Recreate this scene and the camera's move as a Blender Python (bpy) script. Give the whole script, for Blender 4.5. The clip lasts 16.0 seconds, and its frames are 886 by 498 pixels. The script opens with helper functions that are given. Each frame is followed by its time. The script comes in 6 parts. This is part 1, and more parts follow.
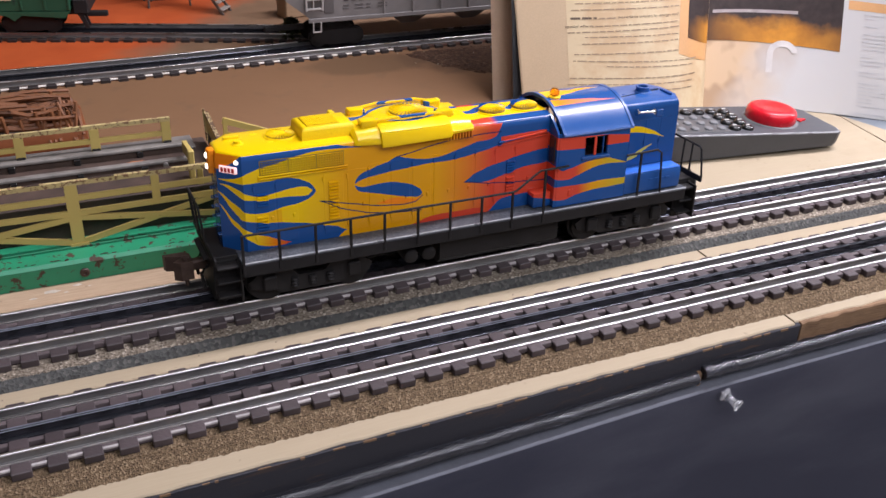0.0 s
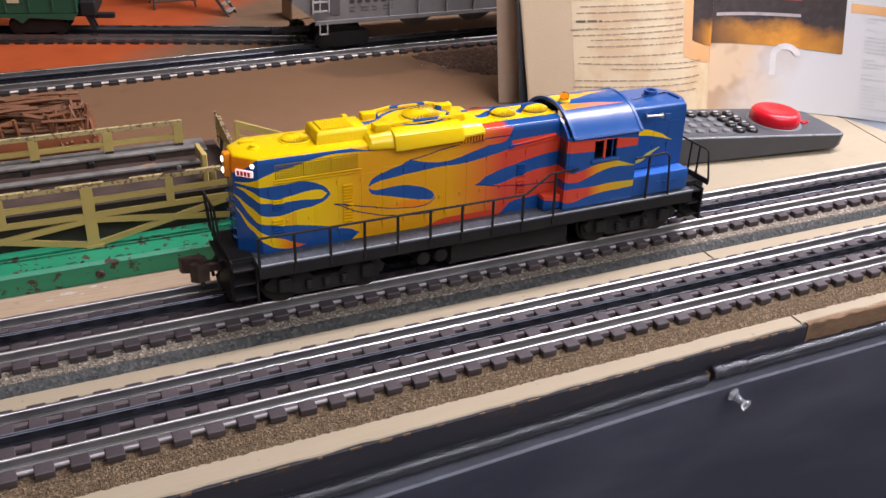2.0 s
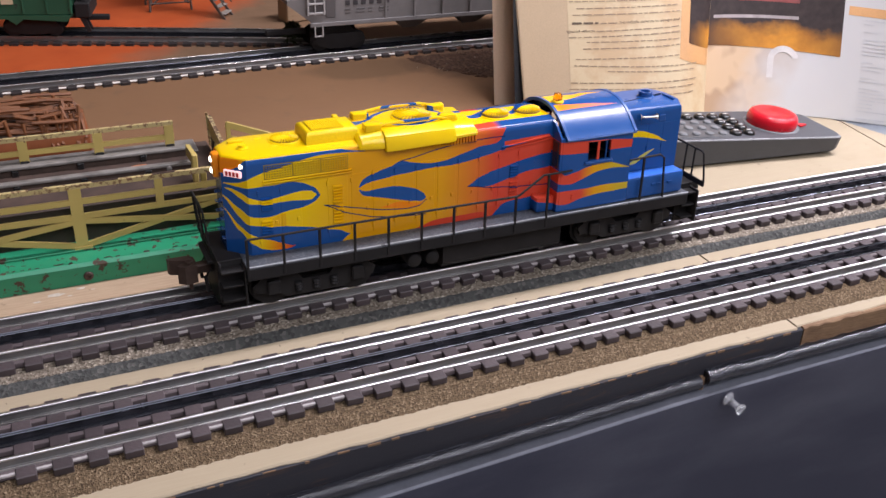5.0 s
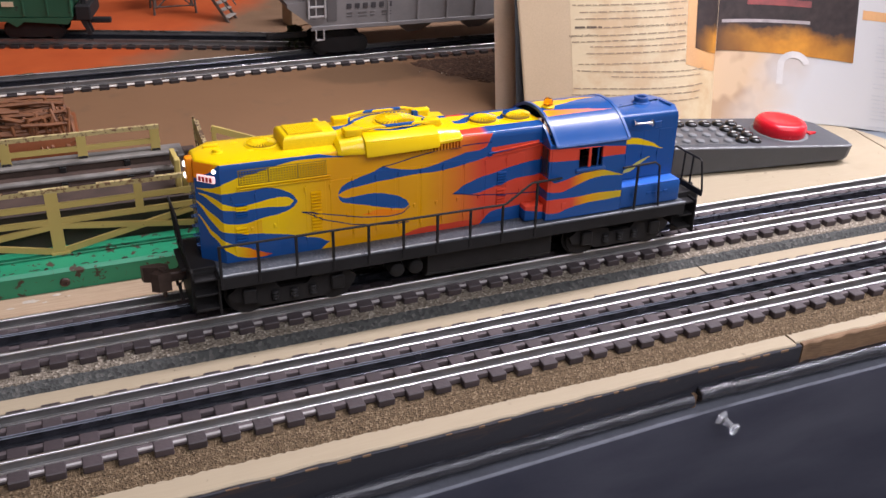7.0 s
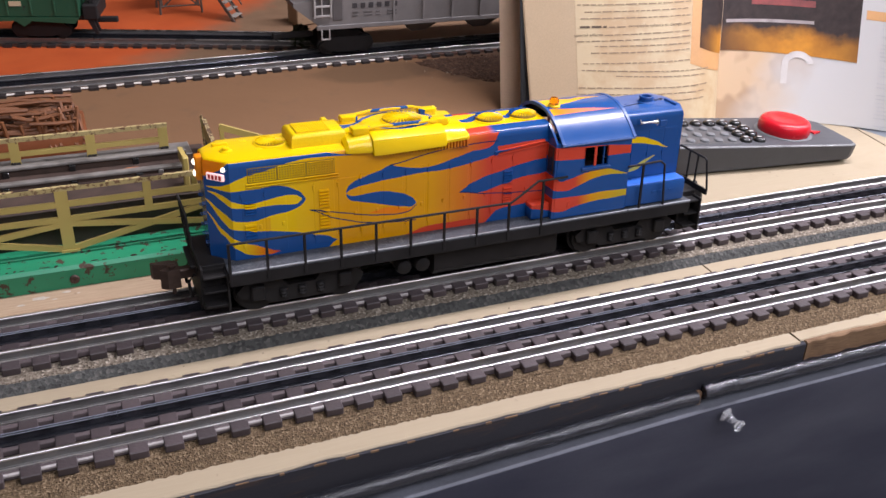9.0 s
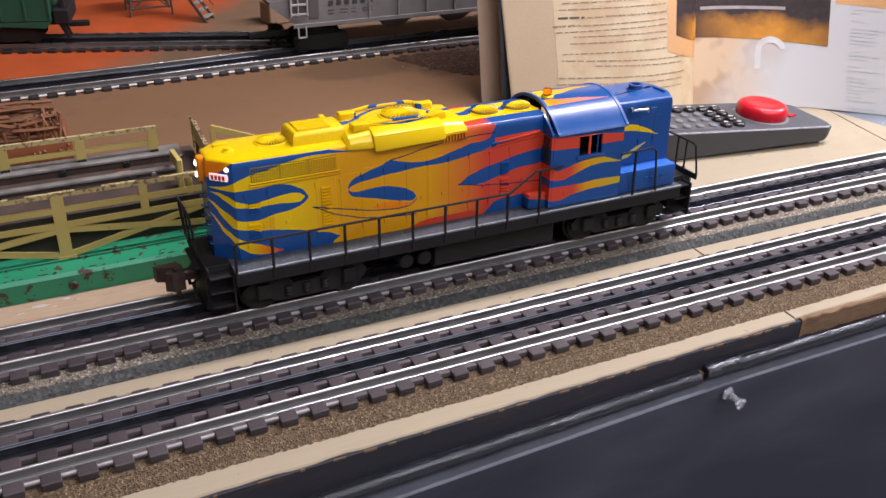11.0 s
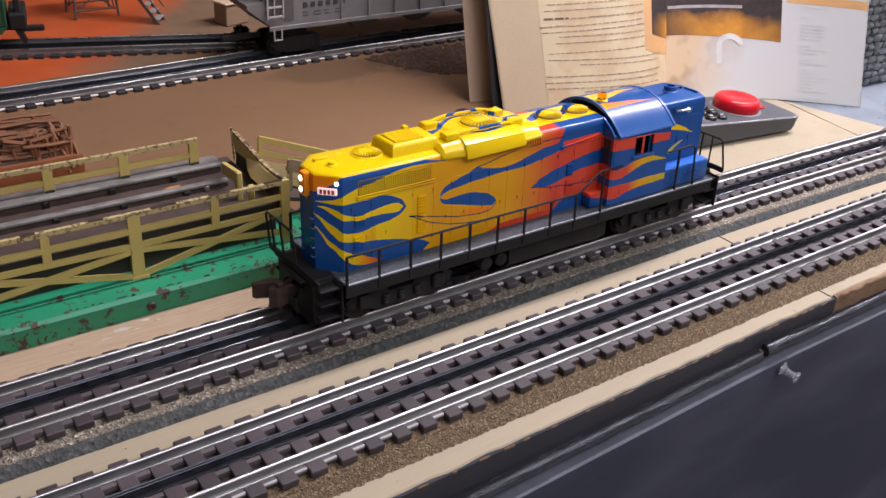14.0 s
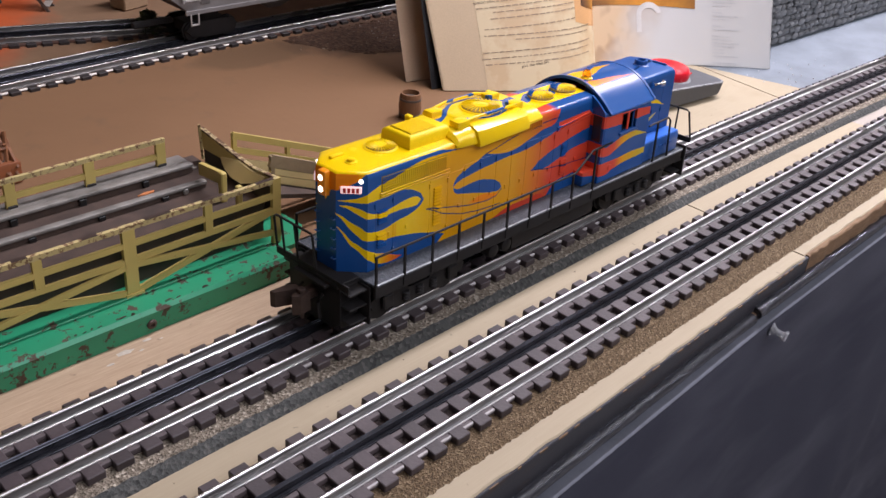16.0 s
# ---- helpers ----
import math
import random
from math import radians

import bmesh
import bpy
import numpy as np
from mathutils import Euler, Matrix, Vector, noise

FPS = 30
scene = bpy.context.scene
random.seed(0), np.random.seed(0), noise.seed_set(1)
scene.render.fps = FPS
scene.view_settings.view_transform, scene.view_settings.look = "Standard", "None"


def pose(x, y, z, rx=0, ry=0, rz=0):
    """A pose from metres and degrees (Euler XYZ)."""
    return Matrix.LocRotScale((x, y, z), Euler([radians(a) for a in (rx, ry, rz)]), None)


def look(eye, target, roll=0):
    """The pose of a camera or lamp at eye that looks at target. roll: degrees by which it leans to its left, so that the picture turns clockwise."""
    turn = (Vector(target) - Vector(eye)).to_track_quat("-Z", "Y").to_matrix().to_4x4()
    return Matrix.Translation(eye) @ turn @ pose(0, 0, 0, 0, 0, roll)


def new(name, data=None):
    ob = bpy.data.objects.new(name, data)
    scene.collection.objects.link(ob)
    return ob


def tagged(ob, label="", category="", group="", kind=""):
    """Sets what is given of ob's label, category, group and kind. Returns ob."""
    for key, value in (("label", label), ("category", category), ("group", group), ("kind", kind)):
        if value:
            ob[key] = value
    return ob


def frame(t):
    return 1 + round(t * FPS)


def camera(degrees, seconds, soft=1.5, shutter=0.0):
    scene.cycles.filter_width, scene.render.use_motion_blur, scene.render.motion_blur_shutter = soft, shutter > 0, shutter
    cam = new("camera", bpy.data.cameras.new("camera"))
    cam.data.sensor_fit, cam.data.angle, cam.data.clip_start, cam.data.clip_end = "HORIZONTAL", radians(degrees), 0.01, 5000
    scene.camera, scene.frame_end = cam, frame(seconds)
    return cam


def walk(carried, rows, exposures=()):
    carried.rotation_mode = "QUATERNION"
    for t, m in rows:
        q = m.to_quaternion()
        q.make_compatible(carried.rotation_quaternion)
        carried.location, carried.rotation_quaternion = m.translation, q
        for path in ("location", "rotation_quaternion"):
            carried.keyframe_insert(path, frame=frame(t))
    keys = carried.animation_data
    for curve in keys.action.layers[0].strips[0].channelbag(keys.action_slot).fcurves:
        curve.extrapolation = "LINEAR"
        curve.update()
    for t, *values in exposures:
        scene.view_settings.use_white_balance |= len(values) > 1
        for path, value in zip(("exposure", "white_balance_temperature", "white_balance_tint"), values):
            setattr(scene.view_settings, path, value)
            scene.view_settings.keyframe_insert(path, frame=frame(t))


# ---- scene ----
cam = camera(50.9, 16.0)
PATH = [
    (0, (-0.253, -0.398, 0.317), (0.497, 1.178, -0.659), 2.7),
    (0.5, (-0.256, -0.397, 0.319), (0.497, 1.176, -0.659), 2.7),
    (1, (-0.259, -0.398, 0.32), (0.493, 1.175, -0.659), 2.8),
    (1.5, (-0.261, -0.399, 0.32), (0.493, 1.174, -0.659), 2.8),
    (2, (-0.264, -0.399, 0.322), (0.492, 1.173, -0.656), 2.8),
    (2.5, (-0.264, -0.4, 0.319), (0.491, 1.173, -0.659), 2.8),
    (3, (-0.264, -0.402, 0.318), (0.493, 1.172, -0.656), 2.9),
    (3.5, (-0.263, -0.401, 0.32), (0.495, 1.172, -0.656), 2.9),
    (4, (-0.262, -0.4, 0.32), (0.497, 1.175, -0.652), 2.9),
    (4.5, (-0.261, -0.399, 0.319), (0.499, 1.176, -0.651), 2.9),
    (7, (-0.227, -0.391, 0.311), (0.484, 1.213, -0.648), 2.6),
    (7.5, (-0.225, -0.392, 0.31), (0.483, 1.213, -0.649), 2.6),
    (8, (-0.227, -0.391, 0.311), (0.48, 1.214, -0.65), 2.6),
    (8.5, (-0.229, -0.392, 0.31), (0.479, 1.214, -0.649), 2.6),
    (9, (-0.231, -0.394, 0.312), (0.475, 1.212, -0.648), 2.6),
    (9.2, (-0.236, -0.394, 0.313), (0.477, 1.21, -0.647), 2.6),
    (11.5, (-0.269, -0.384, 0.312), (0.545, 1.163, -0.658), 1.9),
    (12, (-0.293, -0.37, 0.316), (0.567, 1.151, -0.658), 2.3),
    (12.5, (-0.317, -0.364, 0.321), (0.576, 1.138, -0.652), 2.6),
    (13, (-0.344, -0.357, 0.323), (0.596, 1.115, -0.652), 2.9),
    (13.5, (-0.364, -0.346, 0.324), (0.631, 1.089, -0.65), 3.5),
    (14, (-0.384, -0.329, 0.324), (0.662, 1.069, -0.651), 4.0),
    (14.5, (-0.4, -0.312, 0.322), (0.691, 1.047, -0.659), 4.4),
    (15, (-0.413, -0.292, 0.322), (0.742, 1.005, -0.669), 4.9),
    (15.5, (-0.428, -0.268, 0.318), (0.792, 0.96, -0.683), 5.3),
    (16, (-0.449, -0.25, 0.321), (0.832, 0.909, -0.687), 5.3),
]
walk(cam, [(t, look(eye, target, roll)) for t, eye, target, roll in PATH], [(0, 0.03), (9, 0.03), (12, -0.07), (16, -0.07)])

# ---- light ----
world = bpy.data.worlds.new("room_air")
world.use_nodes = True
world.node_tree.nodes["Background"].inputs[0].default_value = (0.85, 0.83, 0.86, 1)
world.node_tree.nodes["Background"].inputs[1].default_value = 0.3
scene.world = world
EXPOSURE = 0.0
scene.view_settings.exposure = EXPOSURE
TUBE_POWER, FRONT_POWER = 26.5, 37.0


def tube_lamp(name, x, y, z, length, width, watts, colour):
    lamp = bpy.data.lights.new(name, "AREA")
    lamp.shape, lamp.size, lamp.size_y, lamp.energy, lamp.color = "RECTANGLE", length, width, watts, colour
    ob = new(name, lamp)
    ob.matrix_world = pose(x, y, z)
    return ob


for lamp_x in (0.72, 2.02):
    tube_lamp("tube_light", lamp_x, 0.20, 1.06, 1.2, 0.08, TUBE_POWER, (0.97, 0.92, 1.03))
# unseen broad fill, added to light the sides that face the front
tube_lamp("front_fill_light", 0.5, -1.15, 1.25, 2.4, 1.2, FRONT_POWER, (0.91, 0.91, 1.04))

# ---- materials ----
MM = 0.001


class Nodes:
    """A short way to write node trees."""

    def __init__(self, name):
        self.m = bpy.data.materials.new(name)
        self.m.use_nodes = True
        self.t = self.m.node_tree
        self.bsdf = self.t.nodes["Principled BSDF"]

    def node(self, kind):
        return self.t.nodes.new(kind)

    def put(self, value, socket):
        if isinstance(value, bpy.types.NodeSocket):
            self.t.links.new(value, socket)
        elif isinstance(value, (tuple, list)) and len(value) == 3 and len(socket.default_value) == 4:
            socket.default_value = (*value, 1)
        else:
            socket.default_value = value

    def math(self, op, a, b=0.0, c=None):
        n = self.node("ShaderNodeMath")
        n.operation = op
        self.put(a, n.inputs[0])
        self.put(b, n.inputs[1])
        if c is not None:
            self.put(c, n.inputs[2])
        return n.outputs[0]

    def mix(self, f, a, b, how="MIX"):
        n = self.node("ShaderNodeMix")
        n.data_type, n.blend_type = "RGBA", how
        self.put(f, n.inputs[0])
        self.put(a, n.inputs[6])
        self.put(b, n.inputs[7])
        return n.outputs[2]

    def coords(self, stretch=(1, 1, 1), which="Object"):
        c = self.node("ShaderNodeTexCoord").outputs[which]
        m = self.node("ShaderNodeMapping")
        self.put(c, m.inputs[0])
        m.inputs[3].default_value = stretch
        return m.outputs[0]

    def noise(self, scale, detail=3.0, rough=0.55, stretch=(1, 1, 1), distort=0.0):
        n = self.node("ShaderNodeTexNoise")
        self.put(self.coords(stretch), n.inputs["Vector"])
        n.inputs["Scale"].default_value, n.inputs["Detail"].default_value = scale, detail
        n.inputs["Roughness"].default_value, n.inputs["Distortion"].default_value = rough, distort
        return n.outputs[0]

    def cells(self, scale, stretch=(1, 1, 1)):
        n = self.node("ShaderNodeTexVoronoi")
        self.put(self.coords(stretch), n.inputs["Vector"])
        n.inputs["Scale"].default_value = scale
        return n

    def ramp(self, f, stops, how="LINEAR"):
        n = self.node("ShaderNodeValToRGB")
        n.color_ramp.interpolation = how
        e = n.color_ramp.elements
        while len(e) < len(stops):
            e.new(0.5)
        for k, (p, c) in enumerate(stops):
            e[k].position = p
            e[k].color = (c, c, c, 1) if isinstance(c, (int, float)) else (*c, 1)
        self.put(f, n.inputs[0])
        return n.outputs[0]

    def bump(self, height, strength=0.3, depth=0.0005):
        n = self.node("ShaderNodeBump")
        n.inputs["Strength"].default_value, n.inputs["Distance"].default_value = strength, depth
        self.put(height, n.inputs["Height"])
        self.put(n.outputs[0], self.bsdf.inputs["Normal"])

    def done(self, colour, rough=0.5, metal=0.0, spec=0.5):
        self.put(colour, self.bsdf.inputs["Base Color"])
        self.put(rough, self.bsdf.inputs["Roughness"])
        self.put(metal, self.bsdf.inputs["Metallic"])
        self.bsdf.inputs["Specular IOR Level"].default_value = spec
        return self.m


def plain(name, base, rough=0.5, metal=0.0, vary=0.18, scale=60.0, bump=0.1, depth=0.0002, spec=0.5, fine=900.0, each=0.0):
    """Paint, plastic or metal with broad blotches and fine grain."""
    k = Nodes(name)
    broad, grain = k.noise(scale), k.noise(fine, 2.0)
    c = k.mix(k.ramp(broad, [(0.3, 0.0), (0.7, 1.0)]), tuple(v * (1 - vary) for v in base), tuple(min(1, v * (1 + vary)) for v in base))
    c = k.mix(0.35, c, k.mix(grain, tuple(v * 0.6 for v in base), tuple(min(1, v * 1.35) for v in base)))
    if each:
        r = k.node("ShaderNodeObjectInfo").outputs["Random"]
        c = k.mix(k.math("MULTIPLY", r, each), c, tuple(v * 0.45 for v in base))
    k.bump(grain, bump, depth)
    r = k.math("MULTIPLY_ADD", broad, 0.25, rough - 0.12)
    return k.done(c, r, metal, spec)


def speckled(name, dark, mid, light, scale, rough=0.9, depth=0.0012):
    """Cork and ballast: coarse grains of three tones."""
    k = Nodes(name)
    v = k.cells(scale)
    tone = k.node("ShaderNodeSeparateColor")
    k.put(v.outputs["Color"], tone.inputs[0])
    c = k.ramp(tone.outputs[0], [(0.0, dark), (0.45, mid), (0.8, mid), (0.95, light)])
    c = k.mix(k.math("MULTIPLY", k.noise(25.0), 0.55), c, tuple(v * 0.7 for v in mid))
    k.bump(k.math("ADD", v.outputs["Distance"], k.noise(scale * 1.7)), 0.9, depth)
    return k.done(c, rough, 0.0, 0.2)


def wood(name, dark, light, rough=0.6, along=(2.0, 60.0, 60.0), stain=None):
    k = Nodes(name)
    fibre = k.noise(14.0, 5.0, 0.65, along, 0.4)
    broad = k.noise(7.0, 3.0)
    c = k.mix(k.ramp(fibre, [(0.3, 0.0), (0.72, 1.0)]), dark, light)
    c = k.mix(k.math("MULTIPLY", broad, 0.5), c, tuple(v * 0.82 for v in light))
    if stain:
        c = k.mix(k.ramp(k.noise(16.0, 4.0), [(0.58, 0.0), (0.75, 0.6)]), c, stain)
    specks = k.ramp(k.noise(160.0, 2.0), [(0.70, 0.0), (0.76, 0.5)])
    c = k.mix(specks, c, tuple(v * 0.4 for v in dark))
    k.bump(fibre, 0.25, 0.0003)
    return k.done(c, rough, 0.0, 0.3)


def worn(name, paint, under, amount=0.62, rough=0.45, scale=90.0, vary=0.25, spec=0.45):
    """Old enamel, chipped through to what lies under it."""
    k = Nodes(name)
    chips = k.ramp(k.noise(scale, 5.0, 0.7), [(amount, 0.0), (amount + 0.03, 1.0)])
    broad = k.noise(22.0)
    c = k.mix(broad, tuple(v * (1 - vary) for v in paint), tuple(min(1, v * (1 + vary)) for v in paint))
    c = k.mix(chips, c, under)
    k.bump(k.math("SUBTRACT", 1.0, chips), 0.4, 0.0002)
    return k.done(c, k.math("MULTIPLY_ADD", chips, 0.35, rough), 0.0, spec)


def clouded_print():
    """Cream print with faint tan clouds."""
    k = Nodes("cream_print_with_tan_clouds")
    cloud = k.ramp(k.noise(30.0, 4.0, 0.6), [(0.48, 0.0), (0.62, 0.75)])
    c = k.mix(k.noise(9.0, 2.0), (0.60, 0.46, 0.275), (0.68, 0.55, 0.34))
    c = k.mix(cloud, c, (0.55, 0.37, 0.20))
    k.bump(k.noise(900.0, 2.0), 0.03, 0.0002)
    return k.done(c, 0.42)


def scuffed(name):
    """Black gloss paint rubbed pale in streaks along its length."""
    k = Nodes(name)
    streak = k.noise(30.0, 5.0, 0.7, (1.2, 14.0, 14.0), 0.6)
    patch = k.noise(9.0, 3.0)
    rub = k.math("MULTIPLY", k.ramp(streak, [(0.54, 0.0), (0.74, 1.0)]), k.ramp(patch, [(0.36, 0.2), (0.60, 1.0)]))
    c = k.mix(rub, (0.020, 0.021, 0.027), (0.125, 0.130, 0.155))
    k.bump(streak, 0.7, 0.0009)
    return k.done(c, k.math("MULTIPLY_ADD", rub, 0.20, 0.12), 0.0, 0.7)


def rubbed_black():
    """Black paint on wood, rubbed brown in long thin streaks and speckled with chips."""
    k = Nodes("black_painted_wood")
    streak = k.noise(22.0, 6.0, 0.7, (1.5, 9.0, 9.0), 0.8)
    patch = k.noise(11.0, 3.0)
    rub = k.math("MULTIPLY", k.ramp(streak, [(0.54, 0.0), (0.70, 0.8)]), k.ramp(patch, [(0.42, 0.0), (0.60, 1.0)]))
    chips = k.ramp(k.noise(150.0, 4.0, 0.7), [(0.70, 0.0), (0.73, 0.7)])
    c = k.mix(k.noise(6.0, 3.0), (0.020, 0.020, 0.025), (0.034, 0.034, 0.042))
    c = k.mix(rub, c, (0.105, 0.060, 0.036))
    c = k.mix(chips, c, (0.13, 0.095, 0.065))
    k.bump(streak, 0.4, 0.0005)
    return k.done(c, k.math("MULTIPLY_ADD", rub, 0.25, 0.42), 0.0, 0.25)


def dusty_cloth():
    """Black woven cloth with faint pale dust rubbed along slanting streaks."""
    k = Nodes("dusty_black_cloth")
    m = k.node("ShaderNodeMapping")
    k.put(k.node("ShaderNodeTexCoord").outputs["Object"], m.inputs[0])
    m.inputs[2].default_value = (0, radians(-38), 0)
    m.inputs[3].default_value = (4.0, 4.0, 13.0)
    n = k.node("ShaderNodeTexNoise")
    k.put(m.outputs[0], n.inputs["Vector"])
    n.inputs["Scale"].default_value, n.inputs["Detail"].default_value = 1.2, 5.0
    dust = k.math("MULTIPLY", k.ramp(n.outputs[0], [(0.42, 0.0), (0.70, 1.0)]), k.ramp(k.noise(3.5, 2.0), [(0.38, 0.1), (0.58, 1.0)]))
    c = k.mix(dust, (0.100, 0.104, 0.146), (0.215, 0.22, 0.27))
    weave = k.noise(2200.0, 2.0)
    c = k.mix(k.math("MULTIPLY", weave, 0.5), c, (0.035, 0.035, 0.05))
    k.bump(weave, 0.4, 0.0004)
    return k.done(c, 0.72, 0.0, 0.35)


def clear(name, tint=(1, 1, 1), rough=0.03, ior=1.49):
    k = Nodes(name)
    k.bsdf.inputs["Transmission Weight"].default_value = 1.0
    k.bsdf.inputs["IOR"].default_value = ior
    return k.done(tint, rough)


def glowing(name, colour, strength):
    k = Nodes(name)
    k.bsdf.inputs["Emission Color"].default_value = (*colour, 1)
    k.bsdf.inputs["Emission Strength"].default_value = strength
    return k.done(colour, 0.3)


YELLOW, AMBER, ORANGE, RED, BLUE = (0.88, 0.58, 0.002), (0.76, 0.345, 0.002), (0.88, 0.24, 0.004), (0.66, 0.062, 0.028), (0.011, 0.076, 0.275)


def lick_mask(k, u, z, upper, lower, u0, du, z0, dz):
    """1 between two edges that are drawn over u, in millimetres."""
    edge = []
    for side in (upper, lower):
        stops = [((a * MM - u0) / du, (b * MM - z0) / dz) for a, b in side]
        edge.append(k.ramp(u, stops, "CARDINAL"))
    first, last = ((p[0] * MM - u0) / du for p in (upper[0], upper[-1]))
    within = k.math("MULTIPLY", k.math("GREATER_THAN", u, first), k.math("LESS_THAN", u, last))
    return k.math("MULTIPLY", within, k.math("MULTIPLY", k.math("LESS_THAN", z, edge[0]), k.math("GREATER_THAN", z, edge[1])))


def flame_paint(name, base_stops, licks, across=False, gloss=0.13):
    """Flame livery: licks of paint over a base that runs from nose to tail. across: drawn over the roof's width instead of its height."""
    k = Nodes(name)
    xyz = k.node("ShaderNodeSeparateXYZ")
    k.put(k.node("ShaderNodeTexCoord").outputs["Object"], xyz.inputs[0])
    x, y, z = xyz.outputs
    if across:
        u0, du, z0, dz = -0.19, 0.36, -0.04, 0.08
        u, v = x, y
    else:
        u0, du, z0, dz = -0.19, 0.36, 0.04, 0.08
        inside = k.math("MULTIPLY", 0.79, k.math("MAXIMUM", 0.0, k.math("SUBTRACT", 0.0203, k.math("ABSOLUTE", y))))
        u, v = k.math("SUBTRACT", x, inside), z
    wobble = k.math("MULTIPLY_ADD", k.noise(300.0), 0.0003, -0.00015)
    un = k.math("DIVIDE", k.math("SUBTRACT", u, u0), du)
    vn = k.math("DIVIDE", k.math("SUBTRACT", k.math("ADD", v, wobble), z0), dz)
    c = k.ramp(un, [((a * MM - u0) / du, col) for a, col in base_stops])
    for upper, lower, colour in licks:
        m = lick_mask(k, un, vn, upper, lower, u0, du, z0, dz)
        if isinstance(colour, list):
            colour = k.ramp(un, [((a * MM - u0) / du, col) for a, col in colour])
        c = k.mix(m, c, colour)
    c = k.mix(k.math("MULTIPLY", k.noise(55.0), 0.30), c, k.mix(1.0, c, (0.72, 0.72, 0.72), "MULTIPLY"))
    k.bump(k.noise(2600.0, 2.0), 0.08, 0.0001)
    return k.done(c, k.math("MULTIPLY_ADD", k.noise(120.0), 0.16, gloss), 0.0, 0.5)


NAVY = (0.010, 0.022, 0.085)


def line(points, thick=0.36):
    """A pinstripe as a lick: the edges a little above and below one line."""
    return [(a, b + thick) for a, b in points], [(a, b - thick) for a, b in points]


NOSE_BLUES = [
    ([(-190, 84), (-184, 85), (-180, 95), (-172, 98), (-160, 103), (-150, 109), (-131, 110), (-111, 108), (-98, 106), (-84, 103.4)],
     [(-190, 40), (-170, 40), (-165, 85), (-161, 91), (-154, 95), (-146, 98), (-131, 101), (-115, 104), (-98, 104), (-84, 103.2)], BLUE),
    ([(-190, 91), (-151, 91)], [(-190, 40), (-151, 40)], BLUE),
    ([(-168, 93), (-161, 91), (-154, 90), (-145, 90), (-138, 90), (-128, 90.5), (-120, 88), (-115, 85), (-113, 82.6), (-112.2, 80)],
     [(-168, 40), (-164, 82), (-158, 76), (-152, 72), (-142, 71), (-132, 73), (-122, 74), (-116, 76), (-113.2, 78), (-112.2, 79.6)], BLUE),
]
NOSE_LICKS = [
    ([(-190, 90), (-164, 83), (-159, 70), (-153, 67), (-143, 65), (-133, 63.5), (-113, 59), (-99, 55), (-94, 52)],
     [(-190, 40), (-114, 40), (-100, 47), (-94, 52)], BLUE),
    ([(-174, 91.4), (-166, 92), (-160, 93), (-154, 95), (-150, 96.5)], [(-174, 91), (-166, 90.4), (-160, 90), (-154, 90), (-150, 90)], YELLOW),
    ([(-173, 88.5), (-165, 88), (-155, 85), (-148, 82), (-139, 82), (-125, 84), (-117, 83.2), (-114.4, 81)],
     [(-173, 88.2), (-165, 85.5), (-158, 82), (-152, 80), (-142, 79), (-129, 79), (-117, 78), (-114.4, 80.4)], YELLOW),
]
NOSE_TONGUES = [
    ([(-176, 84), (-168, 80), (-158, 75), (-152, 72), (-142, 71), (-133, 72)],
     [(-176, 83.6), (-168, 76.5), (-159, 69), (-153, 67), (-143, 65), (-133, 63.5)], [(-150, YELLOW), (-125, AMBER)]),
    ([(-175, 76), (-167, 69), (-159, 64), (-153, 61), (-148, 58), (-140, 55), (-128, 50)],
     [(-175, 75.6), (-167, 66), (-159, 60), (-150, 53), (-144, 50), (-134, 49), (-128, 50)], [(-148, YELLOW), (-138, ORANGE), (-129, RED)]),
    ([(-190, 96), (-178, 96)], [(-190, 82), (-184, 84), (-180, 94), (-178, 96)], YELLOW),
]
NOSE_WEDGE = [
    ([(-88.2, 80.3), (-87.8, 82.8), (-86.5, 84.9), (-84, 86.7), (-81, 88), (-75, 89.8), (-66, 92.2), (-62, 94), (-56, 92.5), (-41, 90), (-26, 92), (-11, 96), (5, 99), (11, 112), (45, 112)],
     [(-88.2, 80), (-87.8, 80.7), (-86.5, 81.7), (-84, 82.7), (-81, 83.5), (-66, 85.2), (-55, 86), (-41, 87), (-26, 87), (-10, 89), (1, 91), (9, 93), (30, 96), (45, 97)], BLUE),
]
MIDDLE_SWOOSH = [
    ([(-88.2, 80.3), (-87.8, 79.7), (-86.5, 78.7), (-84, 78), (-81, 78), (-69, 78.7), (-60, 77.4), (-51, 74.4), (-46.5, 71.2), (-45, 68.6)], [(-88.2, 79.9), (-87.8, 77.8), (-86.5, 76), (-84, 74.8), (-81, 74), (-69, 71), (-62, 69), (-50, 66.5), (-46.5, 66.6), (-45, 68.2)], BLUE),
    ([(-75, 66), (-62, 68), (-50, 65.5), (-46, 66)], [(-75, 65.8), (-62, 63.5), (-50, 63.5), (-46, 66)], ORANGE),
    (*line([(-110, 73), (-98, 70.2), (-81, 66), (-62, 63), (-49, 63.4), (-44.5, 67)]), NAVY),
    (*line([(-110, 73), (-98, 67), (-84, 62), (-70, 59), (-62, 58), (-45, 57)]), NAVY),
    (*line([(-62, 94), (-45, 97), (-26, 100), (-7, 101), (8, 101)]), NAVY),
]
